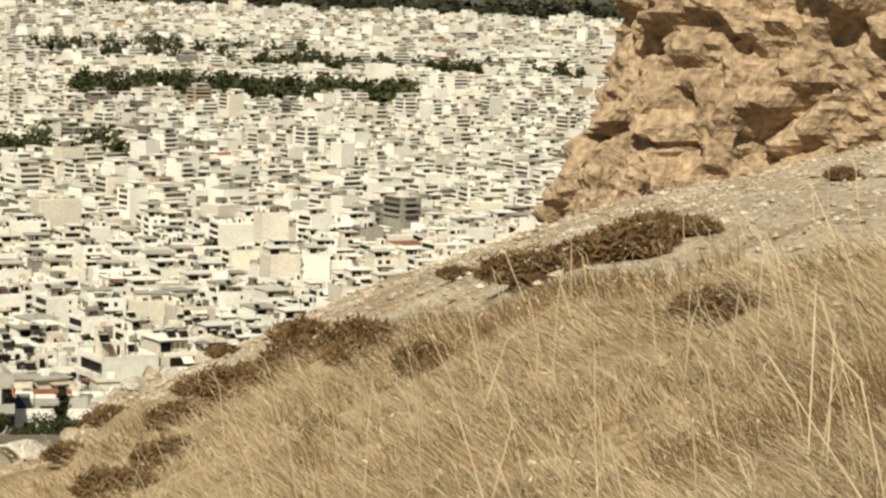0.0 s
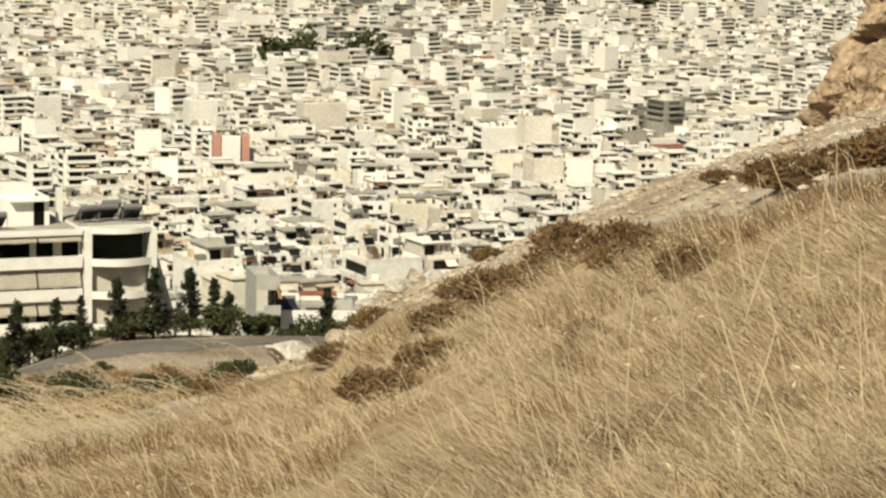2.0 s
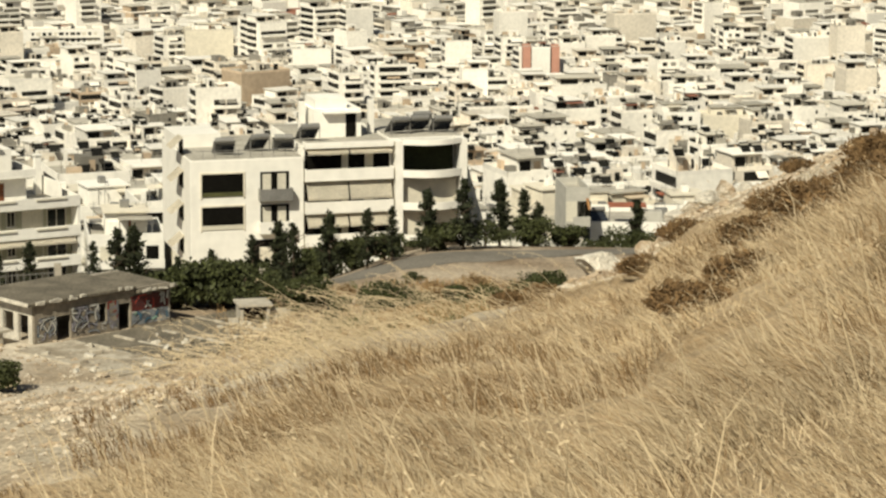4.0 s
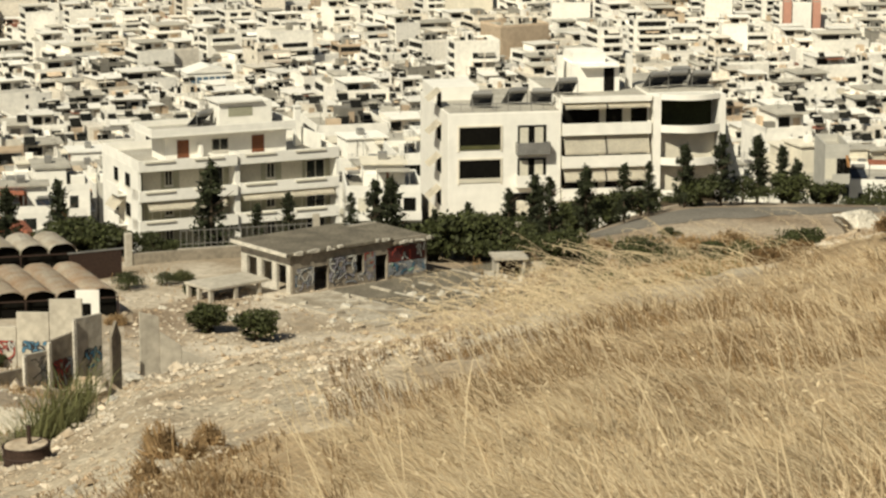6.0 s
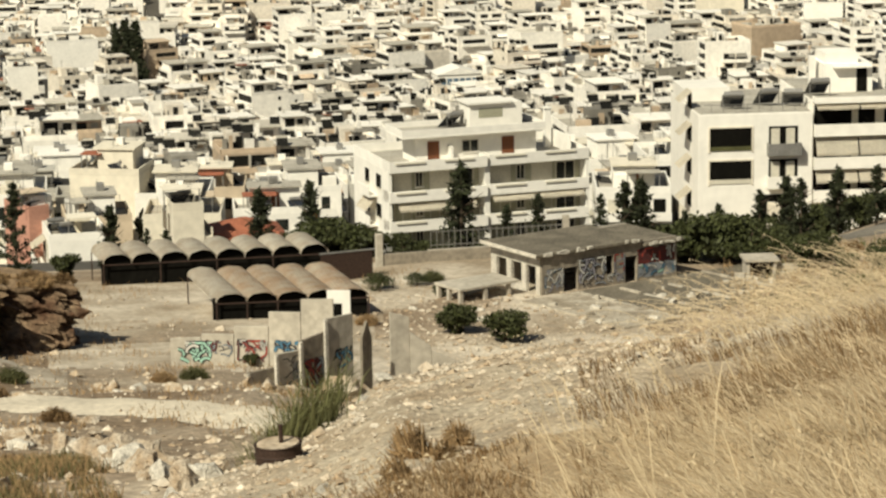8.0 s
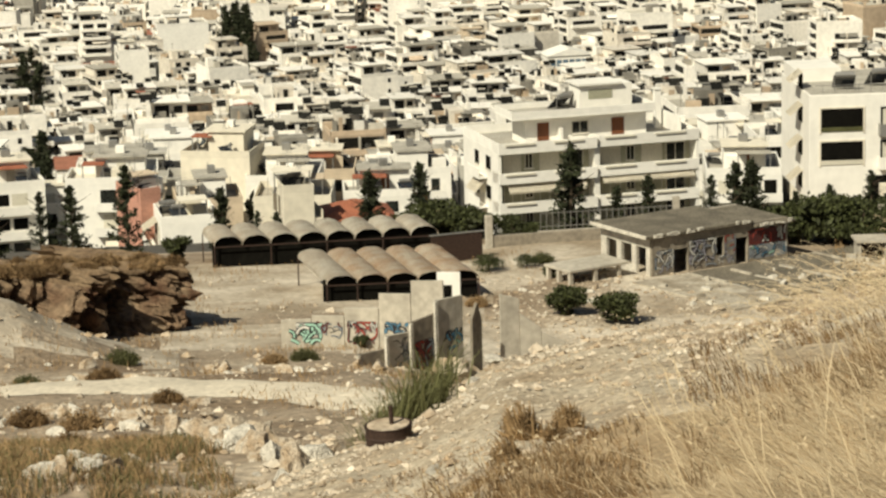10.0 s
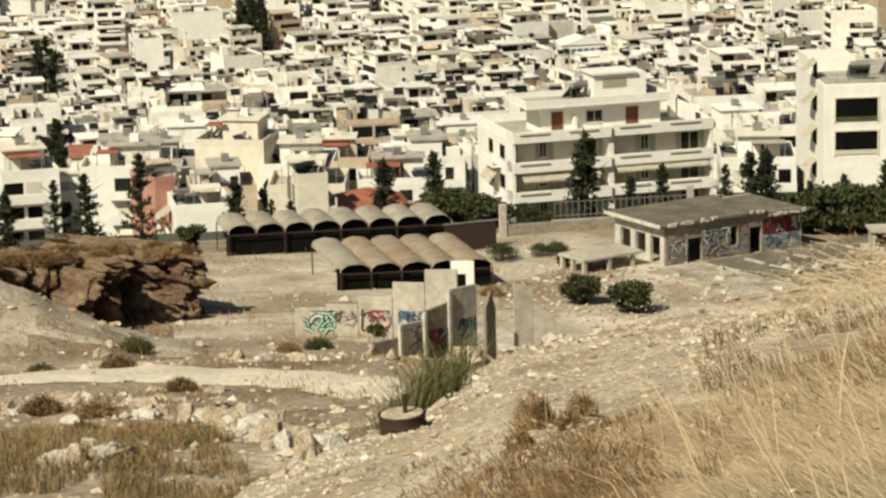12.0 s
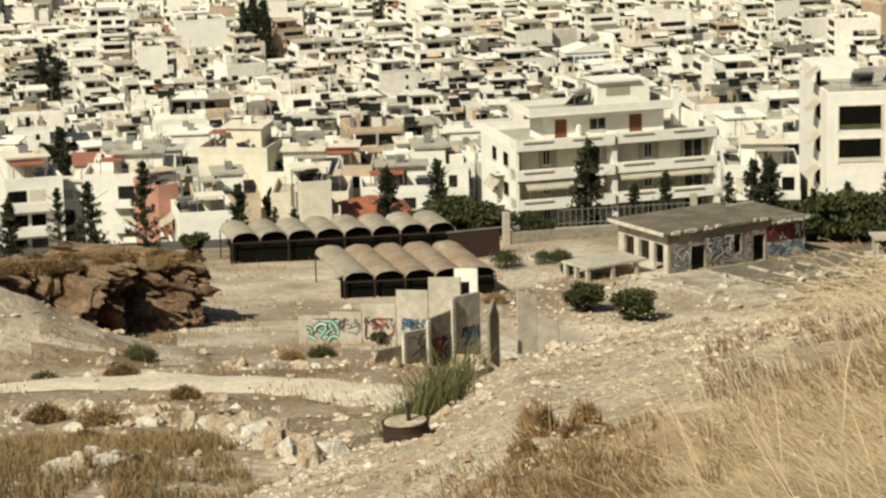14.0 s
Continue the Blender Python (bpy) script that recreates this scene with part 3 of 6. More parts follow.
def city_boxes(x, y, z, turn, w, d, floors, rnd, detail, rows):
    """One building as boxes: body, roof, balconies, openings, awnings, roof rooms and roof gear."""
    # dark paints windows and balcony shade; the far colour is paler for haze
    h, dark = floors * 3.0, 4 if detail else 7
    close = math.hypot(x, y) < 950
    ca, sa = math.cos(turn), math.sin(turn)

    def add(u, v, b, hu, hv, hh, c, slant=0.0):
        rows.append((x + u * ca - v * sa, y + u * sa + v * ca, z + b, hu, hv, hh, turn, c, slant))

    def heater(u, v, b):
        add(u, v - 0.5, b + 0.25, 0.95, 0.06, 1.15, 4, 1.0)
        add(u, v + 0.75, b + 1.2, 0.85, 0.24, 0.45, rnd.choice((0, 6, 6)))

    col = rnd.choices((0, 1, 2, 3), (68, 25, 4, 3))[0]
    add(0, 0, -6, w / 2, d / 2, h + 6, col)
    if rnd.random() < 0.07 and floors < 4:
        for sy in (-1, 1):
            add(0, sy * (d / 2 + 0.3), h, w / 2 + 0.3, 0.12, 1.5, 5, -sy * (d / 2 + 0.2))
        add(0, 0, h, w / 2 - 0.3, d / 5, 0.8, col)
    else:
        add(0, 0, h, w / 2 - 0.25, d / 2 - 0.25, 0.1, rnd.choice((6, 6, 1, 0, 3)))
        if detail:
            for sy in (-1, 1):
                add(0, sy * (d / 2 - 0.12), h, w / 2, 0.12, 0.8, col)
            for sx in (-1, 1):
                add(sx * (w / 2 - 0.12), 0, h, 0.12, d / 2, 0.8, col)
        rx, ry = rnd.uniform(-w / 5, w / 5), rnd.uniform(-d / 6, d / 4)
        if rnd.random() < 0.5:
            a, b = w * rnd.uniform(0.28, 0.42), d * rnd.uniform(0.25, 0.36)
            add(rx, ry + 0.8, h, a, b, 2.9, col)
            add(rx, ry + 0.2, h + 2.9, a + 0.5, b + 0.9, 0.2, rnd.choice((col, 0, 6)))
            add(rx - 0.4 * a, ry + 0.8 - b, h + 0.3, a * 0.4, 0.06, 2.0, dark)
            if detail:
                add(rx + 0.5 * a, ry + 0.8 - b, h + 0.9, a * 0.25, 0.06, 1.2, rnd.choice((4, 3, 2)))
        else:
            add(rx, ry, h, rnd.uniform(1.2, 2.2), rnd.uniform(1.2, 2.2), 2.7, rnd.choice((0, 1, 0, 3)))
            if detail:
                add(rx, ry - 2.3, h + 0.2, 0.5, 0.06, 2.0, rnd.choice((4, 4, 2)))
        for _ in range(rnd.randint(4, 8) if detail else 2):
            add(rnd.uniform(-w / 2.4, w / 2.4), rnd.uniform(-d / 2.4, d / 2.4), h, rnd.choice((0.1, 0.4, 0.8, 1.2)), rnd.choice((0.1, 0.3, 0.6, 0.9)), rnd.uniform(0.6, 2.4), rnd.choice((3, 3, 4, 6, 0, 2)))
        if close:
            for _ in range(rnd.randint(2, 5)):
                heater(rnd.uniform(-w / 2.6, w / 2.6), rnd.uniform(-d / 2.6, d / 3), h + rnd.choice((0, 0, 0, 3.0)))
            for _ in range(rnd.randint(1, 3)):
                u, v, top = rnd.uniform(-w / 2.6, w / 2.6), rnd.uniform(-d / 2.6, d / 2.6), rnd.uniform(2.8, 5.0)
                add(u, v, h, 0.05, 0.05, top, 3)
                add(u, v, h + top - 0.3, 0.6, 0.04, 0.08, 3)
                add(u, v, h + top - 0.7, 0.4, 0.04, 0.08, 3)
            if rnd.random() < 0.3:
                u = rnd.uniform(-w / 4, w / 4)
                add(u, -d / 4, h + 2.2, w / 5, d / 6, 0.12, rnd.choice((2, 5, 3, 1)))
                for g in (-1, 1):
                    add(u + g * w / 5.5, -d / 4 - d / 7, h, 0.08, 0.08, 2.2, 3)
            add(rnd.uniform(-w / 3, w / 3), rnd.uniform(-d / 3, d / 3), h, 0.3, 0.3, rnd.uniform(2.0, 4.2), col)
    for face in ((0, -1), (1, 0), (-1, 0)) if detail else ((0, -1), (-1, 0)) if y < 2300 else ((0, -1),):
        blank = rnd.random() < (0.46 if face[1] else 0.5)
        span, off = (w, d / 2) if face[1] else (d, w / 2)
        if blank:
            if close and rnd.random() < 0.5:
                for s in range(floors):
                    if face[1]:
                        add(span * 0.25, -off - 0.02, s * 3.0 + 1.1, 0.4, 0.05, 1.1, 4)
                    else:
                        add(face[0] * (off + 0.02), -span * 0.2, s * 3.0 + 1.1, 0.05, 0.4, 1.1, 4)
            continue
        side = rnd.uniform(0.6, 0.97)
        shift = rnd.uniform(-1, 1) * span * (1 - side) / 2
        for s in range(0 if detail else max(0, floors - 3), floors):
            b = s * 3.0
            if rnd.random() < 0.08:
                continue
            if face[1]:
                if detail and rnd.random() < 0.4:
                    for g in (-1, 1):
                        add(shift + g * span * side * rnd.uniform(0.2, 0.28), -off - 0.02, b + 0.9, span * side * rnd.uniform(0.1, 0.2), 0.05, 1.6, rnd.choice((4, 4, 3)))
                else:
                    # wide strip painting the recess shade above the balcony
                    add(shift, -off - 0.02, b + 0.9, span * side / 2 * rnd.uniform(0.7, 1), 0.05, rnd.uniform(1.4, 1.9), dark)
                add(shift, -off - 0.8, b - 0.1, span * side / 2, 0.8, 0.95, col)
                if detail and rnd.random() < 0.4:
                    add(shift + rnd.uniform(-0.2, 0.2) * span, -off - 1.5, b + 1.6, span * rnd.uniform(0.12, 0.25), 0.05, 1.1, rnd.choice((0, 1, 1, 1, 2, 3)), 1.4)
                if close:
                    for g in (-0.5, 0, 0.5):
                        if rnd.random() < 0.5:
                            add(shift + g * span * side * 0.9, -off - 0.75, b + 0.8, 0.12, 0.75, 2.0, rnd.choice((col, 6, 1)))
            else:
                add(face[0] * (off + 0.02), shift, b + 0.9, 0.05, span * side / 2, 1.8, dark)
                add(face[0] * (off + 0.65), shift, b - 0.1, 0.65, span * side / 2, 0.95, col)


def district(x, y):
    return radians((40, 32, 46, 24, 38)[int(abs(math.floor(x / 260) * 3 + math.floor(y / 330) * 2)) % 5])


def lots(near, far, az0, az1, step, rnd):
    """Building lots on a bent street grid: x, y, turn, width, depth."""
    out = []
    big = int(far / step) + 2
    for th in sorted({radians(v) for v in (40, 32, 46, 24, 38)}):
        c, s = math.cos(th), math.sin(th)
        for i in range(-big, big):
            if i % 7 == 0:
                continue
            for j in range(-big, big):
                if j % 9 == 0:
                    continue
                u, v = i * step, j * step * 1.08
                x, y = u * c - v * s, u * s + v * c
                d = math.hypot(x, y)
                if not near < d < far or y < 0:
                    continue
                az = math.degrees(math.atan2(-x, y))
                if not az0 < az < az1 or abs(district(x, y) - th) > 1e-6:
                    continue
                out.append((x + rnd.uniform(-1.6, 1.6), y + rnd.uniform(-1.6, 1.6), th))
    return out


def clear_of_blocks(x, y):
    d, az = math.hypot(x, y), math.degrees(math.atan2(-x, y))
    if d < 330 and 8 < az < 26:
        return False
    if d < 285 or az > 26 and d < 325:
        return False
    return not (abs(az - 32.95) < 0.36 and d < 1000 or abs(az - 28.8) < 0.45 and 930 < d < 1090)


def make_far_city():
    rnd = random.Random(5)
    rows = []
    for near, far, step, detail in ((428, 760, 11.2, True), (760, 1350, 13.4, True), (1350, 2500, 15.0, False), (2500, 4240, 22.0, False)):
        for x, y, th in lots(near, far, -9.5, 34.6, step, rnd):
            d, az = math.hypot(x, y), math.degrees(math.atan2(-x, y))
            if any(abs(az - a) * d * 0.01745 < 6 + w / 2 and abs(d - dd) < 7 + w / 2 for a, dd, w in LANDMARKS):
                continue
            if not clear_of_blocks(x, y):
                continue
            if d > 1.12 * np.interp(az, (9, 12.4, 17.6, 21.4, 27.7, 34.6), (4240, 2850, 1950, 1650, 1400, 1350)):
                continue
            if math.degrees(math.atan2(float(land(x, y)) + 14, d)) < np.interp(az, CREST_AZ, CREST_EL) - 1.0:
                continue
            if 2270 < d < 2410 and 0.6 < az < 8.0 and ripple(x, y, 60) > -0.6 or 2720 < d < 2770 and -3 < az < 4 and rnd.random() < 0.6:
                continue
            if rnd.random() < 0.03:
                continue
            w, q = step * rnd.uniform(0.66, 1.06), step * rnd.uniform(0.66, 1.0)
            floors = rnd.choices((2, 3, 4, 5, 6, 8), (20, 32, 26, 14, 7, 2 if d > 900 else 0))[0]
            if any(abs(az - a) * d * 0.01745 < 3 + lw / 2 and dd - 60 < d < dd for a, dd, lw in LANDMARKS):
                floors = 2
            if d < 1350 and rnd.random() < 0.12:
                w, q = w * 1.5, q * 1.2
            city_boxes(x, y, float(land(x, y)), th + radians(rnd.gauss(0, 3)), w, q, floors, rnd, detail, rows)
    v, f, i = unit_boxes(rows)
    ob = np_mesh("distant_city", v, f, CITYMATS, i)
    tagged(ob, "dense pale concrete city of flat-roofed apartment blocks filling the plain", "city", kind="stuff")



# ---- nearer city buildings, each a thing ----
def city_block(name, m, w, d, floors, rnd, wall, label, group="", tiles=False, blank=(), tall_room=True, heaters=True, fine=False):
    """A flat-roofed city building with balconies, openings, stair room and roof gear."""
    H = 3.0
    top = floors * H
    t = thing(name, m, label, "building", group)
    part("wall", a_box(-w / 2, -d / 2, -7, w / 2, d / 2, top, 0.03), wall, t)
    if tiles:
        bm = bmesh.new()
        e = 0.4
        c = [bm.verts.new(p) for p in ((-w / 2 - e, -d / 2 - e, top), (w / 2 + e, -d / 2 - e, top), (w / 2 + e, d / 2 + e, top), (-w / 2 - e, d / 2 + e, top))]
        k = w / 2 - d / 2 if w > d else 0.3
        r = [bm.verts.new((-max(k, 0.3), 0, top + d * 0.2)), bm.verts.new((max(k, 0.3), 0, top + d * 0.2))]
        for q in ((c[0], c[1], r[1], r[0]), (c[1], c[2], r[1]), (c[2], c[3], r[0], r[1]), (c[3], c[0], r[0]), (c[3], c[2], c[1], c[0])):
            bm.faces.new(q)
        part("roof", bm, TERRACOTTA, t, "hipped red tile roof")
    else:
        part("roof", a_box(-w / 2 + 0.2, -d / 2 + 0.2, top + 0.001, w / 2 - 0.2, d / 2 - 0.2, top + 0.06), rnd.choice((ROOFGREY, CREAM, ROOFGREY, CONCRETE)), t)
        bm = bmesh.new()
        for q in ((-w / 2, -d / 2, w / 2, -d / 2 + 0.18), (-w / 2, d / 2 - 0.18, w / 2, d / 2), (-w / 2, -d / 2 + 0.18, -w / 2 + 0.18, d / 2 - 0.18), (w / 2 - 0.18, -d / 2 + 0.18, w / 2, d / 2 - 0.18)):
            box(bm, q[0], q[1], top, q[2], q[3], top + 0.85)
        part("parapet", bm, wall, t)
        if tall_room:
            x, y = rnd.uniform(-w / 6, w / 6), rnd.uniform(0, d / 6)
            a, b = w * rnd.uniform(0.18, 0.36), d * rnd.uniform(0.18, 0.28)
            s = part("roof_room", a_box(x - a, y - b, top + 0.06, x + a, y + b, top + 2.8, 0.02), rnd.choice((wall, WHITE, wall)), t)
            part("slab", a_box(x - a - 0.3, y - b - 0.6, top + 2.8, x + a + 0.3, y + b + 0.3, top + 3.0), rnd.choice((wall, ROOFGREY, CREAM)), s)
            part("tank", a_box(x - 0.6, y - 0.4, top + 3.0, x + 0.5, y + 0.5, top + 3.9, 0.05), rnd.choice((METAL, WHITE)), s)
            part("door", a_box(x - 0.4, y - b - 0.04, top + 0.1, x + 0.6, y - b, top + 2.2), rnd.choice((SHADOWY, BROWNWOOD, SHUTTER)), s)
        if heaters:
            for k in range(rnd.randint(2, 4)):
                x, y = rnd.uniform(-w / 2.6, w / 2.6), rnd.uniform(-d / 2.6, d / 4)
                bm = a_box(-0.9, -0.75, -0.04, 0.9, 0.75, 0.04)
                bmesh.ops.transform(bm, matrix=pose(x, y, top + 0.75, 42, 0, rnd.choice((150, 190, 20))), verts=bm.verts)
                g = part("collector", bm, SOLAR, t, "dark solar collector")
                bm = bmesh.new()
                bmesh.ops.create_cone(bm, cap_ends=True, segments=10, radius1=0.25, radius2=0.25, depth=1.5, matrix=pose(x, y + 0.5, top + 1.4, 0, 90, 10))
                part("tank", bm, METAL, g)
            for nm, sx, sy, sz, mm in (("chimney", 0.3, 0.3, 1.9, wall), ("water_tank", 0.7, 0.6, 1.1, METAL), ("roof_store", 1.2, 0.9, 1.7, rnd.choice((CREAM, GREYWALL, WHITE)))):
                x, y = rnd.uniform(-w / 2.5, w / 2.5), rnd.uniform(-d / 2.5, d / 2.5)
                part(nm, a_box(x - sx, y - sy, top + 0.06, x + sx, y + sy, top + 0.06 + sz, 0.03), mm, t)
            bm = bmesh.new()
            x = rnd.uniform(-w / 3, w / 3)
            box(bm, x, 0.3, top + 0.05, x + 0.05, 0.35, top + 4.2)
            for k in range(4):
                box(bm, x - 0.5, 0.31, top + 3.2 + k * 0.25, x + 0.55, 0.34, top + 3.24 + k * 0.25)
            part("aerial", bm, METAL, t)
            bm = bmesh.new()
            for _ in range(3):
                x, y, e = rnd.uniform(-w / 2.4, w / 2.4), rnd.uniform(-d / 2.4, d / 2.4), rnd.uniform(1.8, 3.6)
                box(bm, x - 0.03, y - 0.03, top + 0.05, x + 0.03, y + 0.03, top + e)
                for q in range(3):
                    box(bm, x - 0.45 + 0.1 * q, y - 0.02, top + e - 0.1 - 0.22 * q, x + 0.45 - 0.1 * q, y + 0.02, top + e - 0.06 - 0.22 * q)
            tagged(part("aerial_array", bm, METAL, t), kind="stuff")
            x, y, a = rnd.uniform(-w / 5, w / 5), -d / 4, rnd.uniform(1.2, 2.2)
            g = part("pergola", a_box(x - a, y - 1.3, top + 2.2, x + a, y + 1.3, top + 2.32), rnd.choice((ROOFGREY, AWNING, OCHRE, TERRACOTTA)), t)
            for u in (-a + 0.1, a - 0.1):
                part("post", a_box(x + u - 0.06, y - 1.2, top + 0.06, x + u + 0.06, y - 1.08, top + 2.2), METAL, g)
    joined = bmesh.new()
    for side, turn in (("front", 0), ("right", 90), ("left", -90)):
        if side in blank:
            continue
        span, off = (w, d / 2) if turn == 0 else (d, w / 2)
        r = Matrix.Rotation(radians(turn), 4, "Z")
        f = rnd.uniform(0.6, 0.96)
        sh = rnd.uniform(-1, 1) * span * (1 - f) / 2
        for s in range(floors):
            z = s * H
            n = max(2, int(span * f / 2.6))
            for k in range(n):
                u = sh - span * f / 2 + span * f * (k + 0.5) / n
                ww = rnd.uniform(0.55, 1.15)
                q = (u - ww, -off - 0.03, z + rnd.choice((0.15, 0.95)), u + ww, -off + 0.01, z + 2.35)
                mi = rnd.choice((0, 0, 1, 2))
                if fine:
                    bm = a_box(*q)
                    bmesh.ops.transform(bm, matrix=r, verts=bm.verts)
                    part("window", bm, (SHADOWY, DARKGLASS, SHUTTER)[mi], t)
                else:
                    old = len(joined.verts)
                    box(joined, *q, mi=mi)
                    joined.verts.ensure_lookup_table()
                    bmesh.ops.transform(joined, matrix=r, verts=joined.verts[old:])
            if turn == 0 or rnd.random() < 0.6:
                bm = bmesh.new()
                x0, x1, o = sh - span * f / 2, sh + span * f / 2, rnd.uniform(0.9, 1.4)
                box(bm, x0, -off - o, z - 0.15, x1, -off, z + 0.02)
                box(bm, x0, -off - o, z + 0.02, x1, -off - o + 0.1, z + 0.92)
                bmesh.ops.transform(bm, matrix=r, verts=bm.verts)
                b = part("balcony", bm, wall, t)
                if rnd.random() < 0.4:
                    bm = bmesh.new()
                    a0 = rnd.uniform(x0, x0 + 2)
                    q = [bm.verts.new(p) for p in ((a0, -off - 0.1, z + 2.7), (a0, -off - o - 0.2, z + 1.7), (min(x1, a0 + 3.5), -off - o - 0.2, z + 1.7), (min(x1, a0 + 3.5), -off - 0.1, z + 2.7))]
                    bm.faces.new(q)
                    bmesh.ops.solidify(bm, geom=bm.faces[:], thickness=0.03)
                    bmesh.ops.transform(bm, matrix=r, verts=bm.verts)
                    part("awning", bm, rnd.choice((AWNING, AWNING, ORANGE, SHUTTER)), b)
    if not fine and len(joined.verts):
        tagged(part("glazing", joined, (SHADOWY, DARKGLASS, SHUTTER), t), kind="stuff")
    return t


def make_near_city():
    rnd = random.Random(11)
    fine, plain = [], []
    walls = (WHITE, CREAM, WHITE, WHITE, OCHRE, WHITE, CREAM, GREYWALL, WHITE, WHITE, CREAM, WHITE, OCHRE, WHITE)
    words = {WHITE: "white", CREAM: "cream", OCHRE: "ochre", GREYWALL: "grey"}
    spots = [s for s in lots(285, 432, -2, 35.0, 10.9, rnd) if clear_of_blocks(s[0], s[1])]
    rnd.shuffle(spots)
    keep = []
    for x, y, th in spots:
        az, d = math.degrees(math.atan2(-x, y)), math.hypot(x, y)
        if any(abs(az - a) * d * 0.01745 < 7 + w / 2 and abs(d - dd) < 9 + w / 2 for a, dd, w in LANDMARKS):
            continue
        keep.append((x, y, th))
    keep.sort(key=lambda s: math.hypot(s[0], s[1]))
    for i, (x, y, th) in enumerate(keep):
        m = Matrix.Translation((x, y, float(land(x, y)) + rnd.uniform(-0.8, 0.6))) @ Matrix.Rotation(th + radians(rnd.gauss(0, 4) + rnd.choice((0, 0, 0, 90, 180, -90))), 4, "Z")
        near = i < 30
        pool = fine if near else plain
        n = 8 if near else 14
        if len(pool) < n:
            k = len(pool)
            w, d = rnd.uniform(6.8, 10.6), rnd.uniform(6.8, 10.6)
            fl = rnd.choice((2, 2, 3, 3, 4)) if not near else rnd.choice((1, 2, 2, 3))
            tl = k == 4 and not near
            wall = walls[k % len(walls)]
            lab = "small %s city house with hipped red tile roof" % words[wall] if tl else "%s flat-roofed city apartment building with balconies and roof heaters" % words[wall]
            pool.append(city_block("apartment_building", m, w, d, 2 if tl else fl, rnd, wall, lab, "city buildings", tl, ("left",) if k % 3 == 0 else ("right", "front") if k % 3 == 1 else (), fine=near))
        else:
            pick = rnd.choice(pool)
            if not near and pick is pool[4] and (math.degrees(math.atan2(-x, y)) < 26 or rnd.random() < 0.4):
                pick = pool[0]
            copy_thing(pick, m)


LANDMARKS = []


def landmark(az, el, turn, w, dp, floors, wall, label, **k):
    d = el if el > 0 else ground_at(az, el)
    LANDMARKS.append((az, d, max(w, dp)))
    m = Matrix.Translation(at(az, d + dp / 2)) @ pose(0, 0, 0, 0, 0, az + turn)
    return city_block("apartment_building", m, w, dp, floors, random.Random(int(az * 100) + floors), wall, label, **k)


landmark(33.55, 335, 8, 7.0, 9, 3, WHITE, "small white house with a brown door and flat roof", blank=("left", "right"), tall_room=True)
landmark(30.95, -9.02, 6, 10.0, 14, 6, WHITE, "tall narrow white apartment slab with blank end wall", blank=("front",))
landmark(28.44, -9.79, 8, 17.0, 14, 4, CREAM, "cream block with a wide blank wall", blank=("front",))
landmark(26.38, -10.1, 8, 11.0, 12, 3, WHITE, "white block with blank front wall", blank=("front",))
landmark(27.75, 296, 10, 3.4, 7, 2, CREAM, "narrow cream house with pale chimney behind the sheds", blank=("front",), tall_room=False)
landmark(26.5, 300, 8, 8.0, 8, 1, GREYWALL, "low grey house with red tile roof behind the sheds", tiles=True, blank=("front", "left", "right"))
landmark(29.99, 285, 6, 6.0, 8, 1, WHITE, "white house with blank side wall behind the trees", blank=("front",), tall_room=False)
landmark(30.95, 292, 25, 2.4, 6, 2, PINK, "house with red-painted gable wall", blank=("front", "left"), tall_room=False)
landmark(29.93, -8.36, 8, 20.0, 14, 6, WHITE, "large white apartment block", blank=("front",))
landmark(9.8, -7.67, 3, 8.0, 11, 6, WHITE, "white tower block between red side strips", blank=("front",))
landmark(10.09, -7.67, 3, 3.4, 10.8, 6, PINK, "red-painted side of a tower block", blank=("front", "left", "right"), tall_room=False, heaters=False)
landmark(9.5, -7.67, 3, 3.4, 10.8, 6, PINK, "red-painted side of a tower block", blank=("front", "left", "right"), tall_room=False, heaters=False)
landmark(6.96, -9.25, 14, 12.0, 12, 6, WHITE, "white stepped apartment block with banded balconies")
landmark(6.03, -9.06, 10, 15.0, 12, 5, CREAM, "cream apartment block with blank wall", blank=("front",))
landmark(7.45, 300, 4, 17.0, 11, 3, WHITE, "low white block with solar panels behind the slope", tall_room=False, fine=True)
landmark(9.1, 296, 10, 2.6, 7, 4, GREYWALL, "narrow grey rendered annexe with one window", blank=("left", "right"), tall_room=False, heaters=False)
landmark(14.52, -7.58, 4, 17.0, 12, 5, WHITE, "plain white apartment block", blank=("front",))
landmark(16.62, -7.29, 4, 22.0, 12, 6, CREAM, "tall cream apartment block with blank walls", blank=("front",))
gabled = landmark(22.03, -9.04, 14, 15.0, 11, 4, WHITE, "white house with a shallow gable and blue-tinted windows", tall_room=False, heaters=False, blank=("front",))
bm = bmesh.new()
lo = [bm.verts.new((x, y, 12.9)) for x, y in ((-7.8, -5.9), (7.8, -5.9), (7.8, 5.5), (-7.8, 5.5))]
hi = [bm.verts.new((0, -5.9, 15.2)), bm.verts.new((0, 5.5, 15.2))]
for q in ((lo[0], lo[1], hi[0]), (lo[1], lo[2], hi[1], hi[0]), (lo[2], lo[3], hi[1]), (lo[3], lo[0], hi[0], hi[1]), (lo[3], lo[2], lo[1], lo[0])):
    bm.faces.new(q)
part("gable_roof", bm, WHITE, gabled)
for k in range(6):
    part("window", a_box(-6.4 + k * 2.15, -5.56, 9.6, -4.7 + k * 2.15, -5.49, 11.6), BLUEGLASS, gabled, "blue-tinted pane")
    if k % 2:
        part("window", a_box(-6.4 + k * 2.15, -5.56, 6.2, -4.7 + k * 2.15, -5.49, 8.0), SHADOWY, gabled)
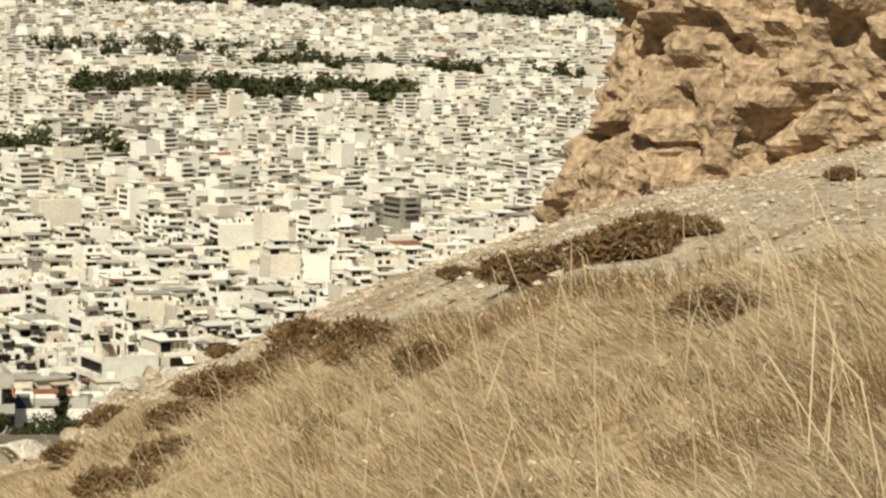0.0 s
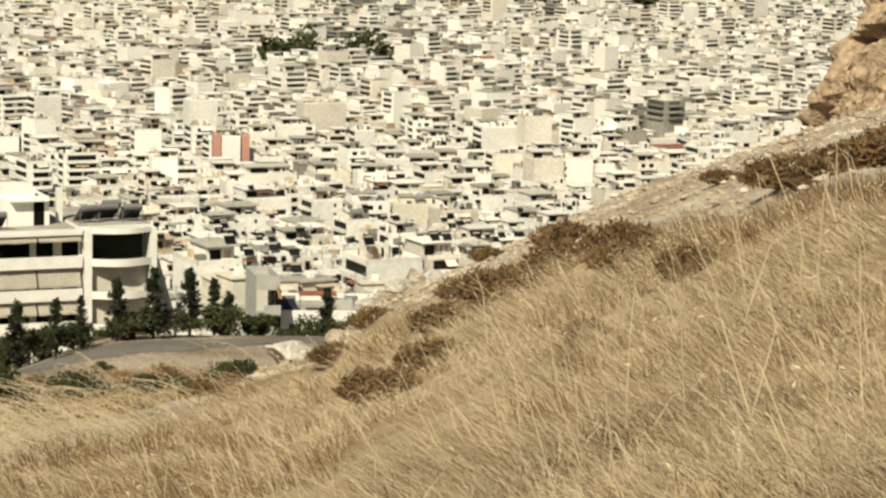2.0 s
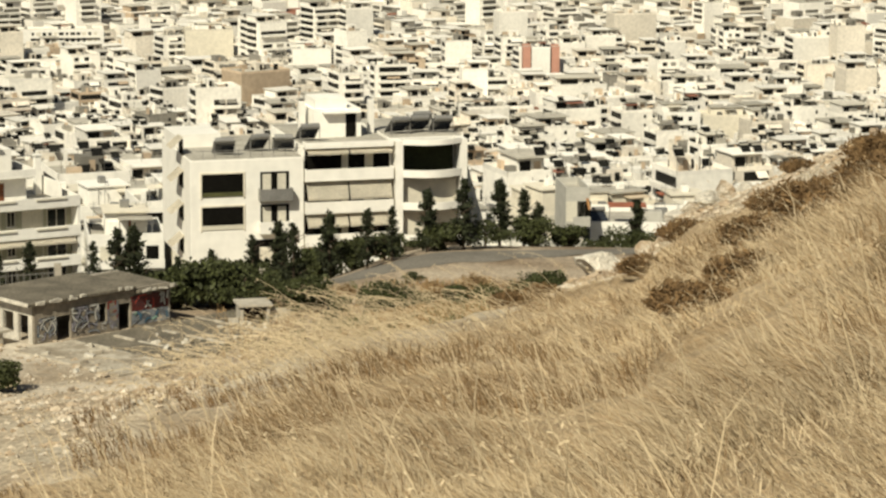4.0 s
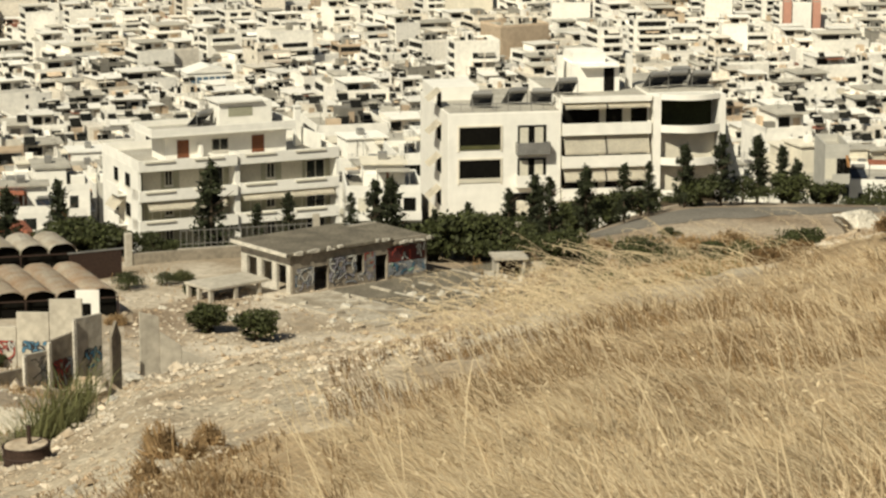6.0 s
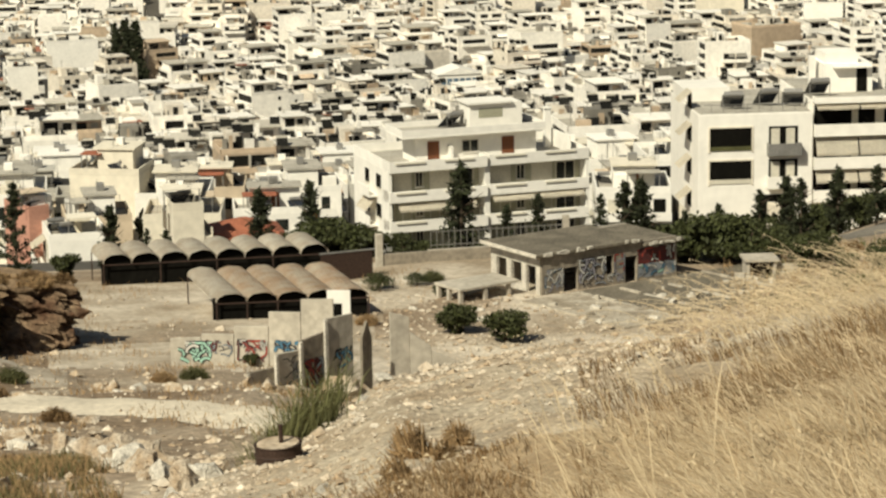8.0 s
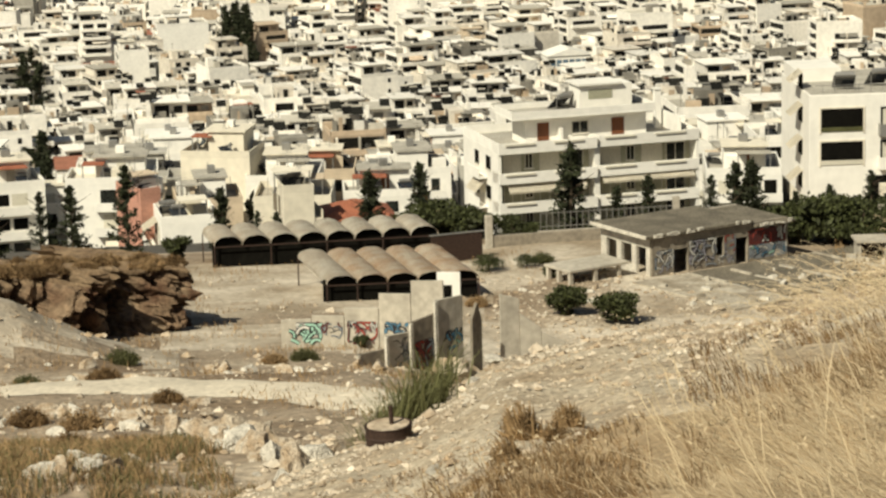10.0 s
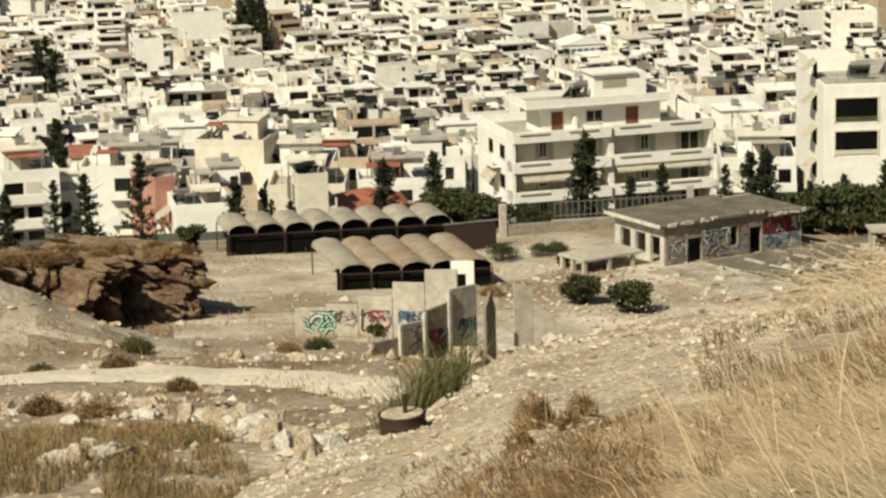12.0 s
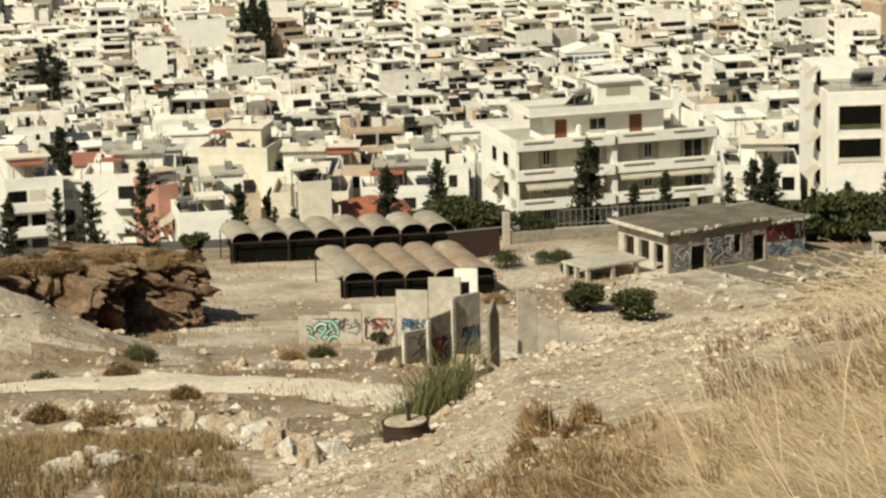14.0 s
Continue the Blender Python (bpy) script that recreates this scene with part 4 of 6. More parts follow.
landmark(19.1, -9.42, 14, 14.0, 11, 5, WHITE, "white apartment block with pale awnings")
landmark(23.89, -8.49, 10, 12.0, 11, 4, OCHRE, "ochre block with orange awnings")
landmark(19.65, -6.98, 2, 42.0, 12, 4, WHITE, "long white school building with window rows", tall_room=False)
make_far_city()
make_near_city()


# ---- foliage ----
def leaf_mesh(name, pts, size, material, rnd, flat=0.0, long=1.0):
    """Small pointed leaves or needle clumps at pts, each its own face."""
    pts = np.asarray(pts)
    n = len(pts)
    a = rnd.normal(size=(n, 3))
    a[:, 2] *= 1 - flat
    a /= np.linalg.norm(a, axis=1, keepdims=True)
    b = np.cross(a, rnd.normal(size=(n, 3)))
    b /= np.linalg.norm(b, axis=1, keepdims=True)
    s = size * rnd.uniform(0.6, 1.4, (n, 1))
    v = np.stack([pts - a * s * long, pts + b * s * 0.55, pts + a * s * long, pts - b * s * 0.55], 1).reshape(-1, 3)
    return np_mesh(name, v, np.arange(4 * n).reshape(-1, 4), (material,))


def trunk(parent, h, r, limbs, rnd):
    bm = bmesh.new()
    bmesh.ops.create_cone(bm, cap_ends=True, segments=8, radius1=r, radius2=r * 0.3, depth=h, matrix=pose(0, 0, h / 2))
    for _ in range(limbs):
        z, a, l = rnd.uniform(0.3, 0.9) * h, rnd.uniform(0, 360), h * rnd.uniform(0.2, 0.35)
        bmesh.ops.create_cone(bm, cap_ends=False, segments=5, radius1=r * 0.35, radius2=r * 0.08, depth=l, matrix=pose(0, 0, z, 0, 0, a) @ pose(0, 0, 0, 0, 60, 0) @ pose(0, 0, l / 2))
    return part("trunk", bm, BARK, parent)


def conifer(m, h, r, seed, label):
    """A ragged cypress or pine: whorls of drooping boughs of needle clumps."""
    rn = np.random.default_rng(seed)
    t = thing("conifer_tree", m, label, "tree", "conifers by the road")
    trunk(t, h * 0.95, 0.14, 8, random.Random(seed))
    pts = []
    boughs = 60
    for k in range(boughs):
        f = (k + rn.uniform()) / boughs
        z = h * (0.10 + 0.90 * f)
        reach = r * (1 - f) ** 0.75 * rn.uniform(0.55, 1.25) + 0.12
        a = rn.uniform(0, 2 * np.pi)
        q = rn.uniform(0.1, 1, 34)[:, None]
        p = np.concatenate([np.cos(a) * reach * q, np.sin(a) * reach * q, z - 0.10 * reach + 0.30 * reach * q * q], 1)
        pts.append(p + rn.normal(size=p.shape) * 0.10)
    c = leaf_mesh("crown", np.concatenate(pts), 0.13, PINE, rn, 0.3, 1.5)
    c.parent = t
    return t


def leafy(name, m, h, r, seed, label, category, material=LEAF, n=2600, size=0.1, group=""):
    """A rounded tree or bush with uneven clumps of leaves."""
    rn = np.random.default_rng(seed)
    t = thing(name, m, label, category, group)
    trunk(t, h * 0.7, 0.05 + 0.03 * h, 7, random.Random(seed))
    lobes = rn.normal(size=(16, 3))
    lobes /= np.linalg.norm(lobes, axis=1, keepdims=True)
    lobes = lobes * np.array([r, r, h * 0.42]) * rn.uniform(0.35, 0.8, (16, 1)) + np.array([0, 0, h * 0.45])
    w = rn.integers(0, 16, n)
    g = rn.normal(size=(n, 3))
    g /= np.linalg.norm(g, axis=1, keepdims=True)
    p = lobes[w] + g * np.array([r, r, h * 0.4]) * 0.42 * rn.uniform(0.5, 1.0, (n, 1))
    p[:, 2] = np.maximum(p[:, 2], 0.05)
    c = leaf_mesh("crown", p, size, material, rn)
    c.parent = t
    return t


def scrub(m, h, r, seed, material=SCRUB, label="low dry brown thorny scrub on stony ground", n=900, group="dry scrub", flake=None):
    """A twiggy dry shrub: thin stems fanning from the root."""
    rn = np.random.default_rng(seed)
    t = thing("dry_shrub", m, label, "shrub", group)
    a, out = rn.uniform(0, 2 * np.pi, n), rn.uniform(0, 1, n) ** 0.6
    root = np.stack([np.cos(a) * r * 0.55 * out, np.sin(a) * r * 0.55 * out, np.full(n, -0.02)], 1)
    hh = h * np.sqrt(np.maximum(1.05 - out ** 2, 0.1)) * rn.uniform(0.55, 1.1, n)
    tip = np.stack([np.cos(a) * r * out * 1.05 - 0.2 * h, np.sin(a) * r * out * 1.05, hh], 1) + rn.normal(size=(n, 3)) * 0.06 * r
    side = rn.normal(size=(n, 3)) * 0.012 * (1 + r)
    v = np.stack([root - side, root + side, tip], 1).reshape(-1, 3)
    s = np_mesh("brushwood", v, np.arange(3 * n).reshape(-1, 3), (material,))
    s.parent = t
    q = rn.uniform(0.35, 1.0, (n * 3, 1))
    k = rn.integers(0, n, n * 3)
    c = leaf_mesh("foliage", root[k] + (tip[k] - root[k]) * q, flake or 0.018 + 0.012 * r, material, rn, 0, 2.2)
    c.parent = t
    return t


def scaled(m, s):
    return m @ Matrix.Diagonal((s, s, s, 1))


def plant_trees():
    protos = []
    rows = ((34.0, 232, 4.6), (32.35, 226, 5.4), (31.2, 224, 6.6), (29.25, 226, 4.8), (26.15, 231, 5.6), (25.1, 231, 6.0), (28.5, 230, 3.2), (28.1, 230, 3.0),
            (21.95, 231, 6.6), (20.35, 232, 4.6), (19.05, 233, 4.6), (18.55, 233, 5.4), (18.2, 233, 5.6), (16.6, 232, 3.8), (15.75, 234, 4.6), (15.2, 236, 5.2), (14.15, 238, 4.8),
            (13.35, 236, 4.4), (12.85, 238, 4.0), (11.35, 244, 5.2), (10.6, 250, 5.0), (10.1, 252, 4.6), (14.9, 214, 5.2), (7.75, 262, 5.2), (9.8, 262, 4.8), (21.0, 232, 3.8), (33.0, 300, 5.5), (17.3, 236, 3.6), (12.1, 243, 4.6), (28.95, 1010, 20), (28.6, 985, 17), (28.8, 1050, 22), (29.1, 960, 14), (28.45, 965, 13), (33.0, 430, 8), (32.8, 470, 10), (33.1, 520, 10), (32.85, 570, 12), (33.0, 630, 13), (32.9, 700, 14), (33.1, 780, 15), (32.85, 860, 16), (33.0, 940, 16), (33.1, 400, 9), (32.95, 450, 10), (33.2, 490, 11), (32.9, 540, 12), (33.15, 600, 13), (33.0, 660, 14), (33.2, 740, 14), (32.95, 820, 15), (33.15, 900, 16), (28.75, 990, 21), (28.5, 1000, 19), (29.0, 1030, 22), (28.6, 1060, 21), (28.4, 930, 13), (28.55, 945, 15))
    for k, (az, d, h) in enumerate(rows):
        if k < 4:
            protos.append((conifer(put(az, d), h * 1.2, h * 0.30, 40 + k, "dark ragged young conifer beside the road"), h))
        else:
            p, h0 = protos[k % 4]
            copy_thing(p, scaled(put(az, d, 47 * k), h / h0))
    bushes = []
    rows = ((21.05, 184, 2.6, 1.9), (22.05, 187, 2.5, 1.4), (17.1, 215, 3.4, 3.2), (16.2, 216, 3.0, 2.8), (23.9, 228, 3.0, 2.4), (24.6, 230, 2.4, 2.4), (15.3, 219, 2.4, 1.8), (17.6, 217, 3.0, 2.6), (16.9, 239, 2.8, 2), (16.4, 239, 3.2, 2), (15.0, 240, 2.8, 2), (13.9, 241, 3.0, 2), (13.0, 242, 3.0, 2), (11.8, 243, 3.0, 2), (10.9, 246, 3.0, 2), (9.9, 250, 3.2, 2), (9.2, 254, 3.2, 2), (8.2, 258, 3.4, 2), (7.6, 260, 3.4, 2), (24.3, 226, 3.4, 2), (23.2, 230, 2.6, 2), (13.9, 204, 1.6, 2), (14.1, 200, 1.2, 2), (12.2, 198, 1.4, 2), (14.9, 212, 2.4, 2), (11.4, 196, 1.0, 2), (22.9, 204, 1.2, 1.3), (22.4, 200, 1.0, 0.9),
            (30.2, 231, 2.4, 1.8), (14.3, 210, 1.4, 2.0), (13.4, 206, 1.4, 2.2), (12.7, 205, 1.3, 1.8), (12.4, 222, 1.2, 1.3), (9.75, 132, 1.2, 0.9), (9.0, 190, 2.0, 2.6), (8.2, 195, 2.2, 3.0), (7.6, 200, 2.2, 2.6), (10.0, 205, 1.6, 2.0),
            (16.2, 236, 2.6, 2.2), (15.4, 238, 2.2, 2.0), (14.5, 240, 2.4, 2.0), (12.2, 246, 2.0, 2.0), (20.6, 231, 2.2, 2.2), (21.4, 231, 2.0, 2.2), (22.6, 231, 1.8, 2.0), (19.6, 232, 2.2, 2.2), (26.4, 163, 1.0, 0.9), (16.75, 240, 4.8, 2.0), (16.3, 240, 4.2, 2), (15.9, 241, 4.6, 2), (15.35, 241, 3.8, 2), (14.4, 242, 3.8, 2), (13.6, 243, 3.6, 2), (16.9, 222, 2.2, 2), (24.9, 224, 4.2, 2), (24.3, 222, 3.6, 2), (25.5, 227, 3.4, 2), (16.6, 214, 4.6, 2), (17.4, 214, 4.0, 2), (15.9, 213, 3.8, 2), (14.6, 206, 3.4, 2), (13.3, 201, 2.4, 2), (12.9, 199, 2.8, 2), (11.5, 202, 1.8, 2), (12.7, 194, 1.6, 2), (9.9, 206, 2.4, 2), (9.6, 204, 2.8, 2), (28.9, 228, 2.2, 2), (23.7, 203, 1.6, 2), (25.9, 205, 1.4, 2))
    for k, (az, d, h, r) in enumerate(rows):
        if k < 3:
            bushes.append((leafy("green_bush", put(az, d), h, r, 60 + k, "dense dark green bush", "bush", LEAF, 2200, 0.14, "green bushes"), h))
        else:
            p, h0 = bushes[k % 3]
            copy_thing(p, scaled(put(az, d, 61 * k), h / h0))
    # far parks and street trees
    rn = np.random.default_rng(3)
    pts, wide = [], []
    for az0, az1, d0, d1, cnt in ((0.7, 7.6, 2285, 2400, 330), (-3.5, 4.5, 2700, 2790, 120), (6.5, 9.2, 1720, 1780, 20), (3.0, 9.0, 2800, 3100, 80), (-3.0, 9.0, 560, 1400, 120), (10, 35, 330, 1300, 420)):
        for _ in range(cnt):
            az, d = radians(rn.uniform(az0, az1)), rn.uniform(d0, d1)
            x, y = -d * math.sin(az), d * math.cos(az)
            big = d > 1400
            s = rn.uniform(5, 13) if big else rn.uniform(1.8, 3.4)
            n = 110 if big else 80
            g = rn.normal(size=(n, 3))
            g /= np.linalg.norm(g, axis=1, keepdims=True)
            (wide if big else pts).append(np.array([x, y, float(land(x, y)) + s * 1.15]) + g * np.array([s * 0.75, s * 0.75, s]) * rn.uniform(0.2, 1.0, (n, 1)))
    ob = leaf_mesh("park_trees", np.concatenate(wide), 2.6, LEAF, rn, 0, 1.0)
    tagged(ob, "dark green belt of park trees between the far blocks", "trees", kind="stuff")
    ob = leaf_mesh("city_trees", np.concatenate(pts), 0.75, PINE, rn, 0, 1.0)
    tagged(ob, "dark green street trees between the blocks", "trees", kind="stuff")
    # wooded hill at the city's far edge
    az, d = np.radians(rn.uniform(-8, 12, 15000)), rn.uniform(4255, 4900, 15000)
    x, y = -d * np.sin(az), d * np.cos(az)
    ob = leaf_mesh("far_woods", np.stack([x, y, land(x, y) + rn.uniform(1, 9, 15000)], 1), 11.0, PINE, rn, 0.5, 1.0)
    tagged(ob, "dark pine woods on a far hill", "woods", kind="stuff")


plant_trees()


# ---- the yard: hut, sheds, walls ----
SPRAY = {nm: mat("spray_" + nm, c, 0.75, 0.15, 1.3, 10, 0.05) for nm, c in (("mint", (0.34, 0.55, 0.44)), ("black", (0.03, 0.03, 0.035)), ("white", (0.62, 0.60, 0.54)), ("red", (0.40, 0.06, 0.04)), ("blue", (0.08, 0.20, 0.30)), ("grey", (0.25, 0.27, 0.29)), ("maroon", (0.13, 0.03, 0.025)), ("lilac", (0.36, 0.34, 0.38)))}


def spray(parent, m, x0, x1, z0, z1, colours, count, seed, label, thick=0.13, base=None):
    """Sprayed shapes on the face y = 0 of m: bent strokes with dark outlines, over an optional ground colour."""
    rnd = random.Random(seed)
    bm = bmesh.new()
    count, thick = int(count * 1.7), thick * 0.58
    names = list(dict.fromkeys(colours + ["black"] + ([base] if base else [])))
    y = -0.006

    def ribbon(pts, half, mi):
        nonlocal y
        y -= 0.0012
        rows = []
        for k, (a, b) in enumerate(pts):
            p, q = pts[max(k - 1, 0)], pts[min(k + 1, len(pts) - 1)]
            tx, tz = q[0] - p[0], q[1] - p[1]
            l = math.hypot(tx, tz) or 1
            rows.append([bm.verts.new((a - tz / l * half, y, b + tx / l * half)), bm.verts.new((a + tz / l * half, y, b - tx / l * half))])
        for r, t in zip(rows, rows[1:]):
            bm.faces.new((r[0], r[1], t[1], t[0])).material_index = mi

    if base:
        ribbon([(x0, (z0 + z1) / 2), (x1, (z0 + z1) / 2)], (z1 - z0) / 2, names.index(base))
    for _ in range(count):
        cx, cz = rnd.uniform(x0, x1), rnd.uniform(z0, z1)
        a0, bend, reach = rnd.choice((70, 100, 30, 150)) + rnd.uniform(-20, 20), rnd.uniform(-160, 160), rnd.uniform(0.3, 0.65) * (z1 - z0)
        pts, px, pz, a = [], cx, cz, radians(a0)
        for k in range(6):
            pts.append((min(max(px, x0), x1), min(max(pz, z0), z1)))
            px, pz, a = px + math.cos(a) * reach / 4, pz + math.sin(a) * reach / 4, a + radians(bend) / 6
        c = rnd.choice(colours)
        if c != "black":
            ribbon(pts, thick * 1.5, names.index("black"))
        ribbon(pts, thick * rnd.uniform(0.6, 1.1), names.index(c))
    bmesh.ops.transform(bm, matrix=m, verts=bm.verts)
    return tagged(part("graffiti", bm, [SPRAY[n] for n in names], parent), label, kind="stuff")


def wall_with_holes(length, height, thick, holes):
    """A wall along x from 0, standing on y 0..thick, with rectangular openings."""
    bm = bmesh.new()
    xs = sorted({0, length, *[h[0] for h in holes], *[h[2] for h in holes]})
    for a, b in zip(xs, xs[1:]):
        spans = sorted((h[1], h[3]) for h in holes if h[0] <= a and h[2] >= b)
        z = 0
        for lo, hi in spans:
            if lo > z:
                box(bm, a, 0, z, b, thick, lo)
            z = hi
        if z < height:
            box(bm, a, 0, z, b, thick, height)
    bmesh.ops.remove_doubles(bm, verts=bm.verts, dist=0.0005)
    return bm


def hut():
    m = frame_of(20.28, 199.8, -46.2, 36)
    t = thing("ruined_hut", m, "derelict flat-roofed concrete hut with graffiti and empty openings", "hut")
    L, DP, H = 12.6, 6.2, 3.6
    # front darker than the other walls: its shade is put into the colour
    part("front_wall", wall_with_holes(L, H, 0.25, ((2.0, 0.2, 3.3, 2.5), (5.9, 1.5, 6.6, 2.9), (7.7, 0.2, 8.8, 2.6))), DARKCONC, t, "concrete front wall, painted darker for its shaded side")
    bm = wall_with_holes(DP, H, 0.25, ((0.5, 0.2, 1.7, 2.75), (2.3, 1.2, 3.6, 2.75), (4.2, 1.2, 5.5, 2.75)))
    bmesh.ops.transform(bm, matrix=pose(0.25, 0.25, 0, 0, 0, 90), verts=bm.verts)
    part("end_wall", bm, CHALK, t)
    part("back_wall", a_box(0.26, DP, 0, L, DP + 0.25, H), CONCRETE, t)
    part("side_wall", a_box(L - 0.25, 0.26, 0, L, DP - 0.01, H - 0.5), CONCRETE, t)
    part("floor_slab", a_box(-0.3, -0.3, -1.0, L + 0.2, DP + 0.4, 0.15), DARKCONC, t)
    bm = a_box(-0.7, -0.25, H + 0.003, 9.2, DP + 0.6, H + 0.24, 0.03)
    part("roof", bm, ROOFDARK, t, "stained flat roof slab")
    part("roof_edge", a_box(-0.76, -0.3, H + 0.02, -0.703, DP + 0.62, H + 0.3), CHALK, t)
    part("lower_roof", a_box(9.22, -0.5, H - 0.32, L + 0.3, DP + 0.5, H - 0.1, 0.03), ROOFDARK, t)
    flat = pose(0, 0, 0)
    spray(t, flat, 0.3, 1.9, 0.8, 2.5, ["lilac", "grey", "blue", "white"], 14, 1, "pale blue and grey spray-painted shapes", 0.10)
    spray(t, flat, 3.4, 5.8, 0.8, 2.9, ["lilac", "grey", "black", "white"], 24, 2, "grey spray-painted letter shapes", 0.10)
    spray(t, flat, 6.0, 7.6, 0.8, 1.45, ["lilac", "white", "grey"], 10, 3, "pale spray-painted letter shapes", 0.08)
    spray(t, flat, 6.7, 7.6, 1.5, 2.9, ["red", "grey", "lilac"], 8, 4, "spray-painted tags", 0.08)
    spray(t, flat, 8.9, 12.4, 1.85, 3.0, ["red", "red", "white", "maroon"], 16, 5, "red spray-painted mural on a dark ground", 0.15, "maroon")
    spray(t, flat, 8.9, 12.4, 0.8, 1.8, ["blue", "grey", "mint", "white"], 16, 6, "blue and grey spray-painted mural", 0.12, "grey")
    rnd = random.Random(8)
    for k in range(26):
        x, l, z = rnd.uniform(-0.6, 8.6) if k < 18 else rnd.uniform(9.3, 12.2), rnd.uniform(0.15, 0.6), H + (0.2 if k < 18 else -0.12)
        bm = a_box(0, 0, 0, l, rnd.uniform(0.06, 0.16), rnd.uniform(0.1, 0.3), 0.02)
        bmesh.ops.transform(bm, matrix=pose(x, -0.34 if k < 18 else -0.6, z - rnd.uniform(0.1, 0.2), 0, rnd.uniform(-6, 6), 0), verts=bm.verts)
        part("roof_edge_piece", bm, CHALK, t)
    return t


def porch():
    m = frame_of(22.0, 197, -46.5, 36)
    t = thing("porch", m, "low concrete porch slab on square posts", "porch")
    part("slab", a_box(0, 0, 1.95, 5.4, 3.2, 2.15, 0.03), CONCRETE, t)
    for x, y in ((0.2, 0.2), (0.2, 1.6), (0.2, 2.9), (2.6, 2.9), (4.6, 0.3), (5.0, 2.9), (2.4, 0.2)):
        part("post", a_box(x - 0.14, y - 0.14, -0.8, x + 0.14, y + 0.14, 1.948), CONCRETE, t)
    part("low_wall", a_box(2.6, 2.2, -0.8, 5.3, 2.4, 1.1), STONE, t)


def vault(name, parent, x0, w, length, z, rise, material, sag, skew=0.0):
    bm = bmesh.new()
    n, rings = 12, 7
    vs = []
    for r in range(rings + 1):
        row = []
        for k in range(n + 1):
            a = math.pi * k / n
            dz = 0.02 * math.sin(k * 1.9 + r * 2.3 + sag)
            row.append(bm.verts.new((x0 + w / 2 - w / 2 * math.cos(a) - skew * length * r / rings, length * r / rings, z + rise * math.sin(a) ** 0.8 + dz)))
        vs.append(row)
    for p, q in zip(vs, vs[1:]):
        for k in range(n):
            bm.faces.new((p[k], p[k + 1], q[k + 1], q[k]))
    bmesh.ops.solidify(bm, geom=bm.faces[:], thickness=0.05)
    return part(name, bm, material, parent)


def shed(az, d, z, turn, count, w, length, h, mats, skew, label, rise=0.75):
    m = frame_of(az, d, z, turn)
    t = thing("carport_shed", m, label, "shed")
    for k in range(count):
        vault("vault", t, k * w, w, length, h, rise, mats[min(k, len(mats) - 1)], k, skew)
        # added near-black panel that paints the deep shade under this vault
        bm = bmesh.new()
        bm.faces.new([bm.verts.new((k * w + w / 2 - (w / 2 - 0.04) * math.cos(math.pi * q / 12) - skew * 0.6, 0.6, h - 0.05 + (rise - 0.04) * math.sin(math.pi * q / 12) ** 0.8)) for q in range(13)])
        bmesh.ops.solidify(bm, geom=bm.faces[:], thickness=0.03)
        part("arch_shade_panel", bm, SHADOWY, t, "near-black panel painting the shade under the arch")
    for k in range(0, count + 1, 2 if count > 6 else 1):
        for y in (0.1, length - 0.1):
            part("post", a_box(k * w - 0.05 - skew * y, y - 0.05, -1.2, k * w + 0.05 - skew * y, y + 0.05, h + 0.02), DARKRUST, t)
    part("beam", a_box(0, 0.04, h - 0.12, count * w, 0.12, h - 0.03), DARKRUST, t)
    # added panels close behind the posts paint the bays' shade near black
    part("back_screen", a_box(0.06 - skew * 2, 0.5, -1.2, count * w - 0.06 - skew * 0.5, 0.56, h + 0.25), SHADOWY, t, "near-black panel painting the shade inside the bays")
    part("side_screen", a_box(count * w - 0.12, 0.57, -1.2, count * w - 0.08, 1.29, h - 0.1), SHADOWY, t)


